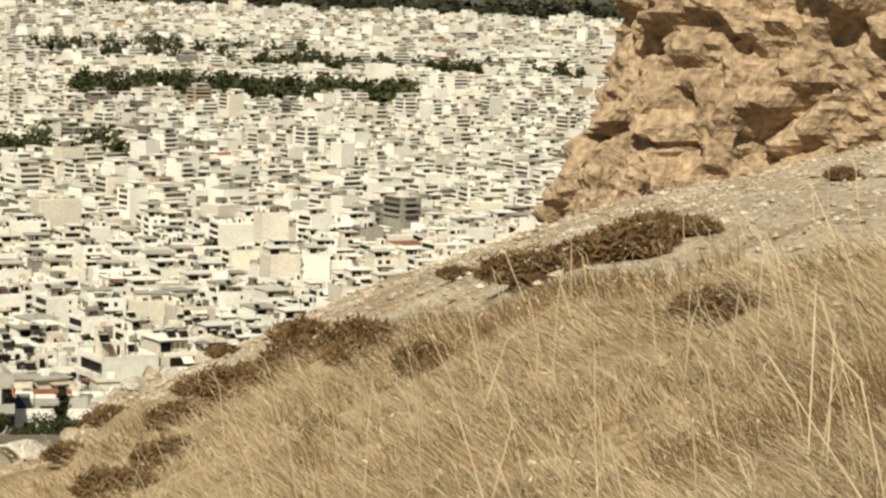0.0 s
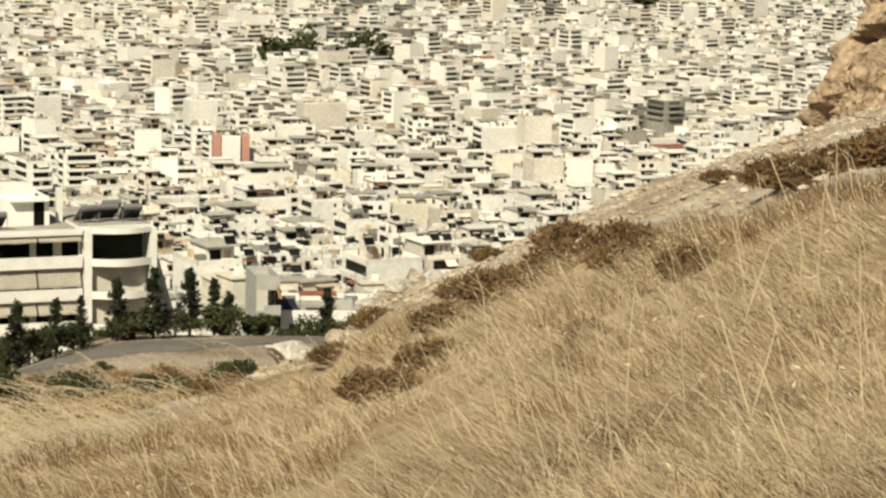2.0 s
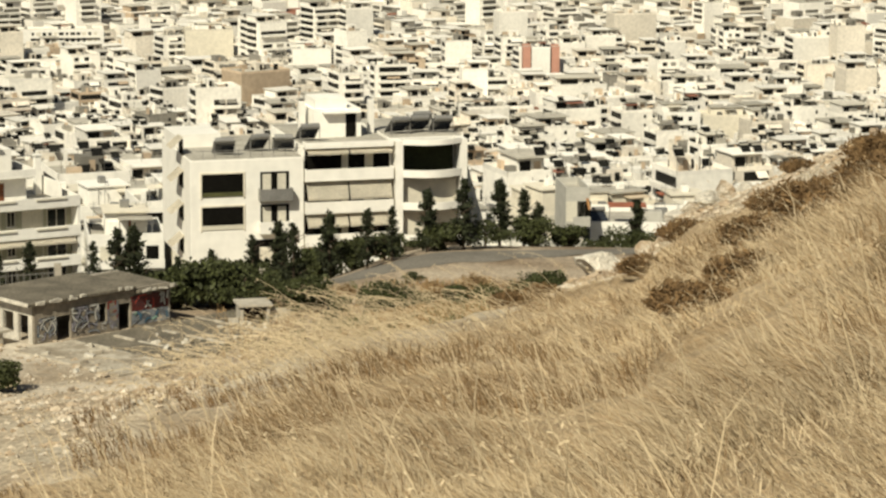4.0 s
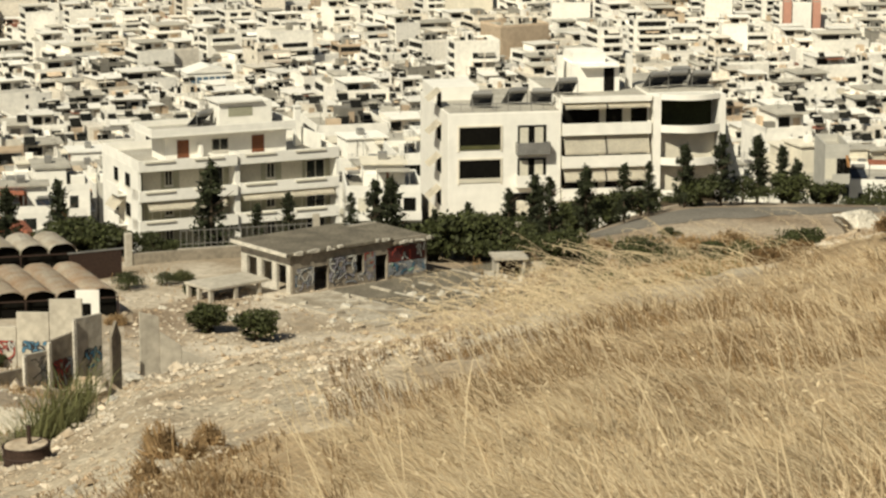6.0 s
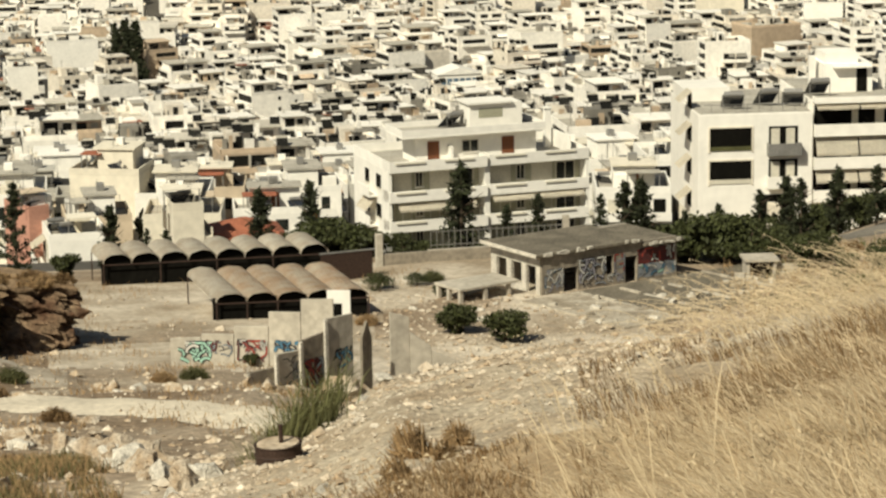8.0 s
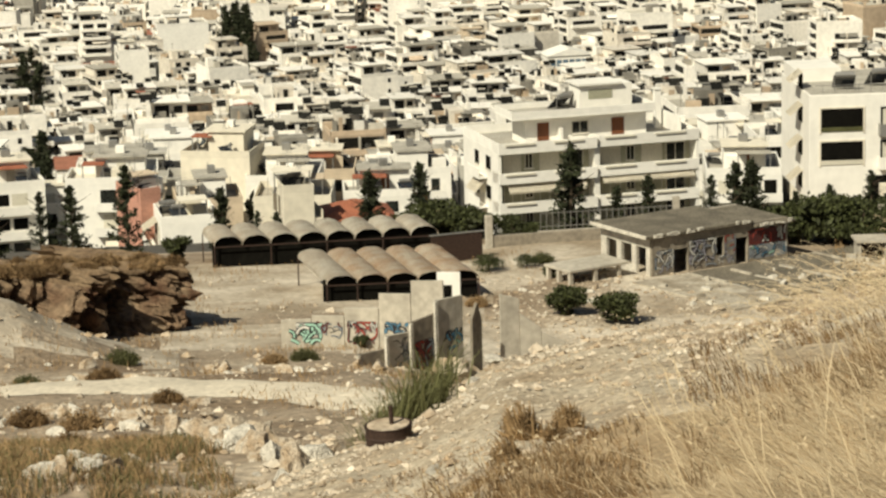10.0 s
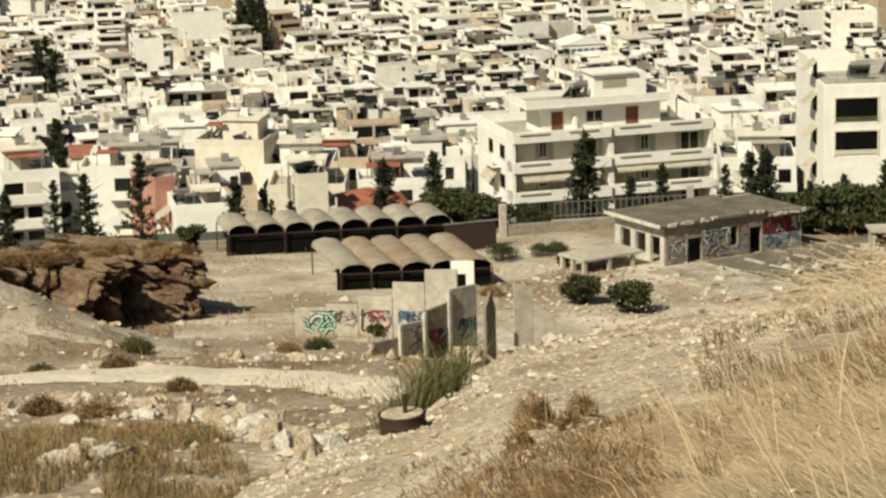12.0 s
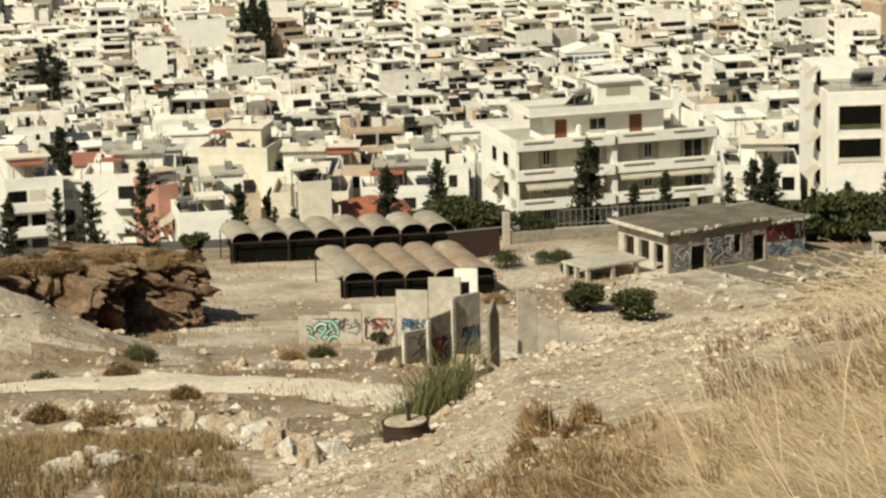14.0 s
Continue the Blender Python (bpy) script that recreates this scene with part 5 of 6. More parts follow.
def yard():
    hut()
    porch()
    shed(29.42, 213, -47.1, 3.5, 8, 2.2, 5.2, 1.9, (PALESHEET,), 0.12, "long row of vaulted galvanised carports with dark bays")
    shed(27.1, 192.0, -45.1, 3, 5, 2.15, 9.5, 1.3, (PALESHEET, RUST, RUST, RUST, RUST), 0.17, "row of rusty vaulted carports with dark bays", 0.62)
    # precast panel walls
    def flat_at(az, d):
        a = radians(az)
        return Vector((-d * math.sin(a), d * math.cos(a), 0))

    def panel_wall(stops, panels, bottom, mats, label, posts=True):
        """Panels from stop to stop; stops are azimuth and distance, panels the top heights at both ends."""
        o = flat_at(*stops[0])
        t = thing("panel_wall", Matrix.Translation((o.x, o.y, bottom)), label, "wall")
        runs = []
        for k, ((p, q), (h0, h1)) in enumerate(zip(zip(stops, stops[1:]), panels)):
            a, b = flat_at(*p) - o, flat_at(*q) - o
            u = (b - a).normalized()
            away = Vector((-u.y, u.x, 0))
            run = Matrix(((u.x, away.x, 0, a.x), (u.y, away.y, 0, a.y), (0, 0, 1, 0), (0, 0, 0, 1)))
            l = (b - a).length
            bm = a_box(0, 0, -1.5, l - 0.04, 0.16, 1.0, 0.02)
            for v in bm.verts:
                if v.co.z > 0.9:
                    v.co.z += (h0 + (h1 - h0) * v.co.x / l) - bottom - 1.0
            bmesh.ops.transform(bm, matrix=run, verts=bm.verts)
            part("panel", bm, mats[k % len(mats)], t)
            if posts:
                bm = a_box(-0.13, -0.16, -1.5, 0.08, -0.003, h0 - bottom - 0.05)
                bmesh.ops.transform(bm, matrix=run, verts=bm.verts)
                part("post", bm, CHALK if k else CONCRETE, t)
            runs.append((run, l))
        return t, runs
    # pale wall facing the slope
    t, r = panel_wall(((28.1, 164.5), (27.45, 164.2), (26.76, 163.6), (26.03, 163), (25.35, 162.4), (24.66, 161.8)), ((-39.6, -39.5), (-39.3, -39.25), (-38.75, -38.7), (-37.8, -37.75), (-36.95, -36.85)), -41.6, (CONCRETE,), "pale concrete panel wall covered with graffiti, stepping up", False)
    spray(t, r[0][0], 0.4, 3.3, 0.5, 1.75, ["mint", "mint", "mint", "white"], 26, 11, "mint green spray-painted letter shapes", 0.15)
    spray(t, r[1][0], 0.3, 1.9, 0.9, 1.9, ["maroon", "black", "grey"], 12, 12, "dark spray-painted tags", 0.06)
    spray(t, r[2][0], 0.2, 2.0, 0.7, 2.0, ["maroon", "red", "black", "white"], 20, 13, "dark red and black spray-painted tags", 0.07)
    spray(t, r[3][0], 0.2, 1.9, 1.2, 2.0, ["blue", "blue", "black"], 12, 14, "blue spray-painted letter shapes", 0.12)
    part("white_panel", a_box(9.5, 0.3, 2.0, 10.9, 0.44, 4.9), WHITE, t, "white-painted panel with a dark opening").matrix_local = r[0][0]
    part("opening", a_box(9.9, 0.285, 3.0, 10.4, 0.297, 4.1), SHADOWY, t).matrix_local = r[0][0]
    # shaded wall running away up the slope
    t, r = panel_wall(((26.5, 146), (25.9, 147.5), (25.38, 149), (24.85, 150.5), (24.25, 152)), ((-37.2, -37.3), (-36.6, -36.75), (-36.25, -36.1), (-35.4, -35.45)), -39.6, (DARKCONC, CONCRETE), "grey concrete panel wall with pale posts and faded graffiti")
    spray(t, r[1][0], 0.3, 1.8, 1.0, 2.6, ["black", "grey", "black"], 9, 15, "faded dark tags", 0.06)
    spray(t, r[2][0], 0.3, 1.8, 0.4, 2.1, ["red", "maroon", "grey"], 16, 16, "dark red spray-painted tags", 0.12)
    spray(t, r[3][0], 0.4, 2.0, 1.2, 2.3, ["blue", "black", "mint"], 12, 17, "blue-green spray-painted tags", 0.10)
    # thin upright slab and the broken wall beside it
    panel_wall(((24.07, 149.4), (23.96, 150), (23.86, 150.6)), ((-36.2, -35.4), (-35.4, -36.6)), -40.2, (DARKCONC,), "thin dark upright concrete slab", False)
    panel_wall(((23.48, 155), (23.06, 155.4), (22.6, 155.6), (22.1, 155.8)), ((-36.15, -36.55), (-37.4, -38.35), (-38.6, -39.2)), -41.4, (CONCRETE,), "broken pale concrete wall with stepped top", False)
    part("stub", a_box(0, 0, -1, 0.9, 0.5, 1.0, 0.05), CONCRETE, thing("concrete_stub", put(23.65, 160), "low stub of broken concrete", "block"))
    # low wall, piers and fence by the road
    m = frame_of(23.6, 214, -47.0, 14)
    t = thing("retaining_wall", m, "weathered concrete retaining wall with a tall end pier", "wall")
    part("wall", a_box(0, 0, -1.5, 9.4, 0.3, 1.75, 0.03), DARKCONC, t)
    part("pier", a_box(-0.55, -0.1, -1.5, -0.003, 0.4, 3.4, 0.03), CONCRETE, t)
    m = frame_of(22.6, 222, -46.6, 12)
    t = thing("road_fence", m, "metal railing fence with concrete piers beside the road", "fence")
    for k in range(23):
        part("post", a_box(k * 0.5, 0, 0, k * 0.5 + 0.05, 0.05, 1.55), METAL, t)
    part("rail", a_box(0, 0.06, 1.4, 11.1, 0.1, 1.46), METAL, t)
    part("rail", a_box(0, 0.06, 0.3, 11.1, 0.1, 0.36), METAL, t)
    part("pier", a_box(11.1, -0.15, -1.5, 11.6, 0.3, 2.2), CONCRETE, t)
    part("base", a_box(-0.2, -0.05, -2.0, 11.09, 0.2, -0.003), CONCRETE, t)
    m = frame_of(24.9, 208, -46.2, 20)
    t = thing("yard_gate", m, "dark sheet metal yard gate between the walls", "gate")
    part("leaf", a_box(0, 0, -0.5, 4.2, 0.08, 2.3), DARKRUST, t)
    part("rail", a_box(-0.1, -0.06, 2.3, 4.4, 0.1, 2.4), METAL, t)
    # road pillar
    part("shaft", a_box(-0.25, -0.25, -0.5, 0.25, 0.25, 2.2, 0.03), CONCRETE, thing("gate_pillar", put(15.55, 223), "square concrete pillar beside the road", "pillar"))
    # ruined slabs and lean-to in front of the hut
    m = frame_of(20.28, 199.8, -45.45, 36) @ pose(0, 0, 0, -1.5, 0, 0)
    t = thing("foundation_slab", m, "broken concrete floor of a demolished building with kerb lines and dark weeds", "slab")
    part("slab", a_box(-2.5, -13.0, -1.2, 2.6, -1.0, 0.10, 0.04), PALESLAB, t)
    part("slab", a_box(2.62, -11.5, -1.2, 9.4, -0.8, 0.06, 0.04), ROOFDARK, t, "dark stained slab")
    part("slab", a_box(9.42, -12.5, -1.2, 19.0, -0.8, 0.02, 0.04), ROOFDARK, t, "dark stained slab")
    rnd = random.Random(4)
    for x in (2.5, 5.6, 9.3, 14.2):
        y = -1.0 - rnd.uniform(0, 1.5)
        while y > -12:
            l = rnd.uniform(1.0, 4.5)
            bm = a_box(-0.16, -l, 0, 0.16, 0, rnd.uniform(0.06, 0.18), 0.02)
            bmesh.ops.transform(bm, matrix=pose(x + rnd.uniform(-0.1, 0.1), y, 0.03, 0, 0, rnd.uniform(-3, 3)), verts=bm.verts)
            part("kerb_stub", bm, rnd.choice((PALESLAB, PALESLAB, CONCRETE)), t)
            y -= l + rnd.uniform(0.1, 1.6)
    for k in range(34):
        l, w = rnd.uniform(0.2, 1.0), rnd.uniform(0.15, 0.5)
        bm = a_box(-l / 2, -w / 2, -0.12, l / 2, w / 2, rnd.uniform(0.05, 0.35), 0.03)
        bmesh.ops.transform(bm, matrix=pose(rnd.uniform(-2.5, 17), rnd.uniform(-12.8, -2), 0.12, rnd.uniform(-14, 14), rnd.uniform(-14, 14), rnd.uniform(0, 180)), verts=bm.verts)
        part("rubble_piece", bm, rnd.choice((PALESLAB, CONCRETE, CHALK, DARKCONC)), t)
    m = frame_of(16.0, 205, -45.9, 10)
    t = thing("lean_to", m, "small open concrete lean-to with flat roof", "shed")
    part("roof", a_box(-0.2, -0.2, 1.85, 2.4, 2.2, 2.02), CONCRETE, t)
    for x in (0, 2.0):
        part("side_wall", a_box(x, 0, -0.8, x + 0.2, 2, 1.848), CONCRETE, t)
    part("back_wall", a_box(0.201, 1.8, -0.8, 1.999, 2, 1.848), DARKRUST, t)
    part("wing_wall", a_box(2.21, 0.5, -0.8, 4.2, 0.7, 1.5), CONCRETE, t)
    part("block", a_box(-0.25, -0.25, -0.2, 0.25, 0.25, 0.55, 0.02), CONCRETE, thing("concrete_block", put(20.95, 172), "square grey concrete block on the rubble", "block"))


yard()


def strip(name, line, half, lift, material, label):
    """A track that follows the ground along a line of azimuth, distance."""
    bm = bmesh.new()
    pts = []
    for (a0, d0), (a1, d1) in zip(line, line[1:]):
        for k in range(24):
            f = k / 24
            pts.append(at(a0 + (a1 - a0) * f, d0 + (d1 - d0) * f))
    rows = []
    for i, p in enumerate(pts):
        q = pts[min(i + 1, len(pts) - 1)] - pts[max(i - 1, 0)]
        n = Vector((-q.y, q.x, 0)).normalized()
        row = []
        for s in np.linspace(-1, 1, 9):
            e = half * (1 + 0.12 * math.sin(i * 0.7 + s * 2)) * s
            x, y = p.x + n.x * e, p.y + n.y * e
            row.append(bm.verts.new((x, y, float(land(x, y)) + lift * (1.2 - s * s))))
        rows.append(row)
    for r, s in zip(rows, rows[1:]):
        for k in range(8):
            bm.faces.new((r[k], s[k], s[k + 1], r[k + 1]))
    bmesh.ops.recalc_face_normals(bm, faces=bm.faces)
    return tagged(obj(name, bm, material), label, "road", kind="structure")


strip("dirt_road", ((40, 121), (34.4, 120.5), (30.8, 119), (27, 112), (25, 104)), 2.6, 0.16, TRACK, "pale dusty dirt track across the slope")
strip("road", ((21.5, 228), (18, 230), (14, 232), (10.5, 238), (7, 246)), 3.2, 0.18, ASPHALT, "narrow asphalt road below the apartment blocks")


# ---- rock ----
def crag(name, m, sx, sy, sz, cuts, seed, material, label, jag=1.0, cell=1.6, shear=0.0, square=6.0):
    """A broken rock mass: a rounded block cut by cracks, ledges and fine roughness."""
    bm = bmesh.new()
    bmesh.ops.create_cube(bm, size=2)
    bmesh.ops.subdivide_edges(bm, edges=bm.edges[:], cuts=cuts, use_grid_fill=True)
    off = Vector((seed * 7.3, seed * 3.1, seed))
    for v in bm.verts:
        c = v.co.copy()
        n = c.normalized()
        k = (abs(n.x) ** square + abs(n.y) ** square + abs(n.z) ** square) ** (-1 / square)
        p = Vector((n.x * k * sx, n.y * k * sy, n.z * k * sz))
        q = p / cell + off
        q += noise.noise_vector(p * 0.35 / cell + off) * 0.9
        dist, pts = noise.voronoi(q)
        plate = noise.cell(pts[0] * 3.7)
        crack = min(1.0, (dist[1] - dist[0]) * 3.2)
        big = noise.fractal(p * 0.22 / cell + off, 0.9, 2.1, 3)
        fine = noise.ridged_multi_fractal(p * 1.5 / cell + off, 0.9, 2.2, 4, 1.0, 2.0)
        d2, p2 = noise.voronoi(p * 2.6 / cell + off + noise.noise_vector(p * 0.9 / cell) * 0.8)
        chip = noise.cell(p2[0] * 5.3) * min(1.0, (d2[1] - d2[0]) * 4)
        amount = jag * (0.55 * big + 0.42 * plate * crack - 0.5 * (1 - crack) + 0.3 * chip + 0.2 * fine + 0.22 * noise.noise(p * 3.6 / cell + off))
        v.co = p + Vector((n.x, n.y, n.z * (0.6 if square < 8 else 0.25))) * amount
        v.co.x += shear * v.co.z
    for f in bm.faces:
        f.smooth = False
    ob = obj(name, bm, material)
    ob.matrix_world = m
    return tagged(ob, label, "rock")


crag("rock_cliff", frame_of(-12.75, 62, -2.8, 0), 9.6, 7.5, 8.0, 125, 2, CLIFF, "massive ochre limestone cliff face with cracks and overhangs", 0.95, 1.45, 0.29)
crag("rock_outcrop", frame_of(-3.4, 54.4, -5.4, 0) @ pose(0, 0, 0, 0, 20, 0), 0.55, 0.8, 0.7, 16, 5, CLIFF, "ochre rock at the foot of the cliff", 0.3, 0.5)


def cut_bank():
    """A quarried bank: a steep broken face of plates and clefts, with a soil-covered top running back."""
    a, b = at(37.6, 161), at(29.75, 180)
    u = Vector((b.x - a.x, b.y - a.y, 0))
    L = u.length
    u.normalize()
    m = Matrix(((u.x, -u.y, 0, a.x), (u.y, u.x, 0, a.y), (0, 0, 1, -43.8), (0, 0, 0, 1)))
    nu, nv, nt = 230, 46, 26
    verts, index = [], []
    for i in range(nu + 1):
        x = (L + 5.5) * i / nu
        top = (8.0 - 3.7 * min(x / L, 1.0)) + 0.45 * noise.noise((x * 0.5, 3, 1)) + 0.25 * noise.cell((x * 0.9, 2.0, 0.0))
        top *= 1 - 0.75 * float(ease(L + 0.5, L + 5.5, x))
        back = 10.0 * float(ease(L - 3.0, L + 5.5, x))
        for k in range(nv + nt + 1):
            f = min(k / nv, 1.0)
            z = -1.0 + (top + 1.0) * f
            p = Vector((x / 1.7, 4.1, z / 2.3)) + noise.noise_vector((x * 0.4, 0, z * 0.4)) * 0.6
            dist, near = noise.voronoi(p)
            plate = noise.cell(near[0] * 3.7)
            d2, near2 = noise.voronoi(p * 2.9)
            chip = noise.cell(near2[0] * 5.1)
            cleft = max(0.0, 1 - (dist[1] - dist[0]) * 5.5)
            hollow = noise.noise((x * 0.23, 8.0, z * 0.3))
            y = back + 0.24 * max(z, 0) - 1.9 * plate + 1.6 * cleft - 0.8 * chip + 1.3 * hollow + 0.35 * noise.noise((x * 1.9, 1.0, z * 1.9))
            if k > nv:
                g = (k - nv) / nt
                y += 11 * g
                z = top - 0.9 * g + 0.16 * noise.noise((x * 0.8, y * 0.8, 0)) - 0.35 * (1 - min(1.0, g * 5)) * (0.5 + 0.5 * chip)
            verts.append((x, y, z))
    n = nv + nt + 1
    i, k = np.meshgrid(np.arange(nu), np.arange(nv + nt), indexing="ij")
    faces = np.stack([i * n + k, (i + 1) * n + k, (i + 1) * n + k + 1, i * n + k + 1], -1).reshape(-1, 4)
    ob = np_mesh("red_bank", verts, faces, (REDROCK, BROWNSOIL), (k >= nv - 4).ravel())
    ob.matrix_world = m
    tagged(ob, "dark red-brown quarried earth bank with broken face and brown top", "bank")
    return m, L


BANK, BANK_LENGTH = cut_bank()


# ---- hillside: stones, scrub, drum, grass ----
def stone_mesh(seed, material, cuts=2, flat=0.7, planes=11, name="boulder"):
    """A broken stone: a ball cut flat by chance planes and roughened."""
    rnd = random.Random(seed * 13)
    bm = bmesh.new()
    bmesh.ops.create_icosphere(bm, subdivisions=cuts, radius=1)
    off = Vector((seed * 5.1, seed * 2.7, 0))
    sides = [(Vector((rnd.gauss(0, 1), rnd.gauss(0, 1), rnd.gauss(0, 0.9))).normalized(), rnd.uniform(0.42, 0.8)) for _ in range(planes)]
    for v in bm.verts:
        p = v.co.normalized()
        for n, far in sides:
            over = p.dot(n) - far
            if over > 0:
                p = p - n * over
        p = p * (1.25 + 0.14 * noise.noise(p * 3.1 + off) + 0.10 * noise.cell(p * 4.3 + off))
        v.co = Vector((p.x, p.y * 0.85, p.z * flat))
    return obj(name, bm, material)


def boulders():
    """Loose rocks of four shapes on the slopes."""
    protos = [tagged(stone_mesh(k + 1, m, 3, f), l, "rock", "loose boulders") for k, (m, f, l) in enumerate(((CHALK, 0.46, "chalk-white weathered boulder on the slope"), (STONE, 0.5, "pale angular limestone slab"), (STONE, 0.75, "rough pale limestone block"), (CHALK, 0.45, "flat white broken rock")))]
    rnd = random.Random(21)
    rows = [(8.44, 54.6, 0.58, 0), (24.45, 147, 1.15, 2), (24.2, 147.5, 0.7, 2), (27.4, 36.0, 0.27, 0), (23.63, 44.4, 0.20, 0), (24.94, 24.1, 0.09, 3), (29.83, 54.6, 0.22, 3), (6.24, 54.6, 0.34, 3), (6.6, 55.2, 0.30, 1), (5.9, 54.8, 0.30, 2), (6.9, 56.5, 0.32, 0), (7.2, 57.2, 0.26, 1), (5.5, 54.4, 0.22, 3), (7.5, 58, 0.24, 2), (6.4, 55.6, 0.24, 2), (27.0, 36.4, 0.16, 2), (25.0, 39.2, 0.16, 1), (24.4, 42.0, 0.16, 2), (24.1, 43.0, 0.13, 0)]
    # white outcrop running down the gully, and its broken stones
    for k in range(26):
        f = k / 25
        az, d = float(np.interp(f, (0, 0.45, 1), (30.1, 29.2, 28.0))), float(np.interp(f, (0, 0.45, 1), (74, 66, 55.5)))
        ob = tagged(stone_mesh(30 + k, STONE if k % 3 else CHALK, 4, 1.0, 24, "rock_outcrop"), "cracked pale limestone outcrop running down the gully", "rock", "gully outcrop")
        w = rnd.uniform(0.36, 0.62) * (1.2 - 0.4 * f)
        ob.matrix_world = put(az + rnd.gauss(0, 0.14), d + rnd.gauss(0, 0.7), rnd.uniform(-30, 30), (0.55 - 0.5 * f) * rnd.uniform(0.5, 1.1)) @ pose(0, 0, 0, rnd.uniform(-25, 25), rnd.uniform(10, 40), 0) @ Matrix.Diagonal((w, w * 1.7, w * rnd.uniform(0.8, 1.15), 1))
    for k in range(70):
        f = rnd.random()
        rows.append((30.1 - 2.2 * f + rnd.gauss(0, 0.3), 74 - 18 * f + rnd.gauss(0, 1.6), rnd.choice((0.10, 0.14, 0.2, 0.28)), rnd.choice((1, 2, 1, 2, 3))))
    for k in range(42):
        rows.append((rnd.uniform(29.6, 34.8), rnd.gauss(105, 3.0), rnd.choice((0.2, 0.3, 0.4, 0.55)), rnd.choice((1, 2, 3))))
    for k in range(26):
        rows.append((rnd.uniform(31.2, 33.4), rnd.uniform(55, 62), rnd.choice((0.15, 0.25, 0.4)), rnd.randrange(4)))
    for k in range(30):
        rows.append((rnd.uniform(18.5, 23.2), rnd.uniform(170, 200), rnd.choice((0.2, 0.3, 0.45)), rnd.randrange(1, 4)))
    for k in range(24):
        rows.append((rnd.uniform(25.8, 34), rnd.uniform(124, 150), rnd.choice((0.2, 0.3, 0.5)), rnd.randrange(1, 4)))
    first = [True] * 4
    for az, d, r, k in rows:
        m = put(az, d, rnd.uniform(0, 360), r * 0.22) @ pose(0, 0, 0, rnd.uniform(-12, 12), rnd.uniform(-12, 12), 0) @ Matrix.Diagonal((r, r, r, 1))
        if first[k]:
            protos[k].matrix_world = m
            first[k] = False
        else:
            o = protos[k].copy()
            scene.collection.objects.link(o)
            o.matrix_world = m


def pebbles(name, az, d, size, label, seed, material):
    """A litter of small angular stones."""
    rn = np.random.default_rng(seed)
    n = len(az)
    a = np.radians(az)
    x, y = -d * np.sin(a), d * np.cos(a)
    c = np.stack([x, y, land(x, y)], 1)
    oct_v = np.array([(1, 0, 0), (0, 1, 0), (-1, 0, 0), (0, -1, 0), (0.2, 0.1, 0.8), (0, 0, -0.6), (0.7, 0.6, 0.35), (-0.6, -0.7, 0.4)])
    tri = np.array([(0, 6, 4), (6, 1, 4), (1, 2, 4), (2, 7, 4), (7, 3, 4), (3, 0, 4), (0, 1, 6), (2, 3, 7), (1, 0, 5), (2, 1, 5), (3, 2, 5), (0, 3, 5)])
    v = oct_v[None] * rn.uniform(0.55, 1.35, (n, 8, 3))
    t = rn.uniform(0, 2 * np.pi, n)
    cs, sn = np.cos(t)[:, None], np.sin(t)[:, None]
    v = np.stack([v[..., 0] * cs - v[..., 1] * sn, v[..., 0] * sn + v[..., 1] * cs, v[..., 2] * 0.8], -1) * size[:, None, None] + c[:, None] + np.array([0, 0, 0.15]) * size[:, None, None]
    f = tri[None] + 8 * np.arange(n)[:, None, None]
    return tagged(np_mesh(name, v.reshape(-1, 3), f.reshape(-1, 3), (material,)), label, "stones", kind="stuff")


def blades(name, az, d, h, width, lean, material, seed, label, kind="stuff", sway=None, rise=1.0):
    """Many thin bent blades, each a tapered strip blown to the side."""
    rn = np.random.default_rng(seed)
    n = len(az)
    a = np.radians(az)
    x, y = -d * np.sin(a), d * np.cos(a)
    root = np.stack([x, y, land(x, y) - 0.02], 1)
    left = np.stack([-np.cos(a), -np.sin(a), 0 * a], 1)
    away = np.stack([-np.sin(a), np.cos(a), 0 * a], 1)
    gust = (0.55 + 0.45 * ripple(x, y, 2.3) * 0.6)[:, None]
    go = left * (lean * gust + rn.normal(0, 0.45, (n, 1))) + away * rn.normal(0, 0.40, (n, 1))
    if sway is not None:
        go = left * (lean * gust + sway[:, :1] + rn.normal(0, 0.22, (n, 1))) + away * (sway[:, 1:] + rn.normal(0, 0.2, (n, 1)))
    up = np.array([0, 0, 1.0])
    hh = h[:, None]
    mid = root + (up * 0.62 * rise + go * 0.30) * hh
    tip = root + (up * 0.95 * rise + go * 0.95) * hh * (1 / np.sqrt(1 + 0.3 * (go ** 2).sum(1, keepdims=True)))
    w = left * np.cos(rn.uniform(-1, 1, (n, 1))) * width[:, None] + away * np.sin(rn.uniform(-1, 1, (n, 1))) * width[:, None]
    v = np.stack([root - w, root + w, mid + w * 0.8, mid - w * 0.8, tip], 1).reshape(-1, 3)
    b = 5 * np.arange(n)[:, None]
    f = np.stack([b + np.array([0, 1, 2]), b + np.array([0, 2, 3]), b + np.array([3, 2, 4])], 1).reshape(-1, 3)
    ob = np_mesh(name, v, f, (material,))
    return tagged(ob, label, "grass", kind=kind), tip, go


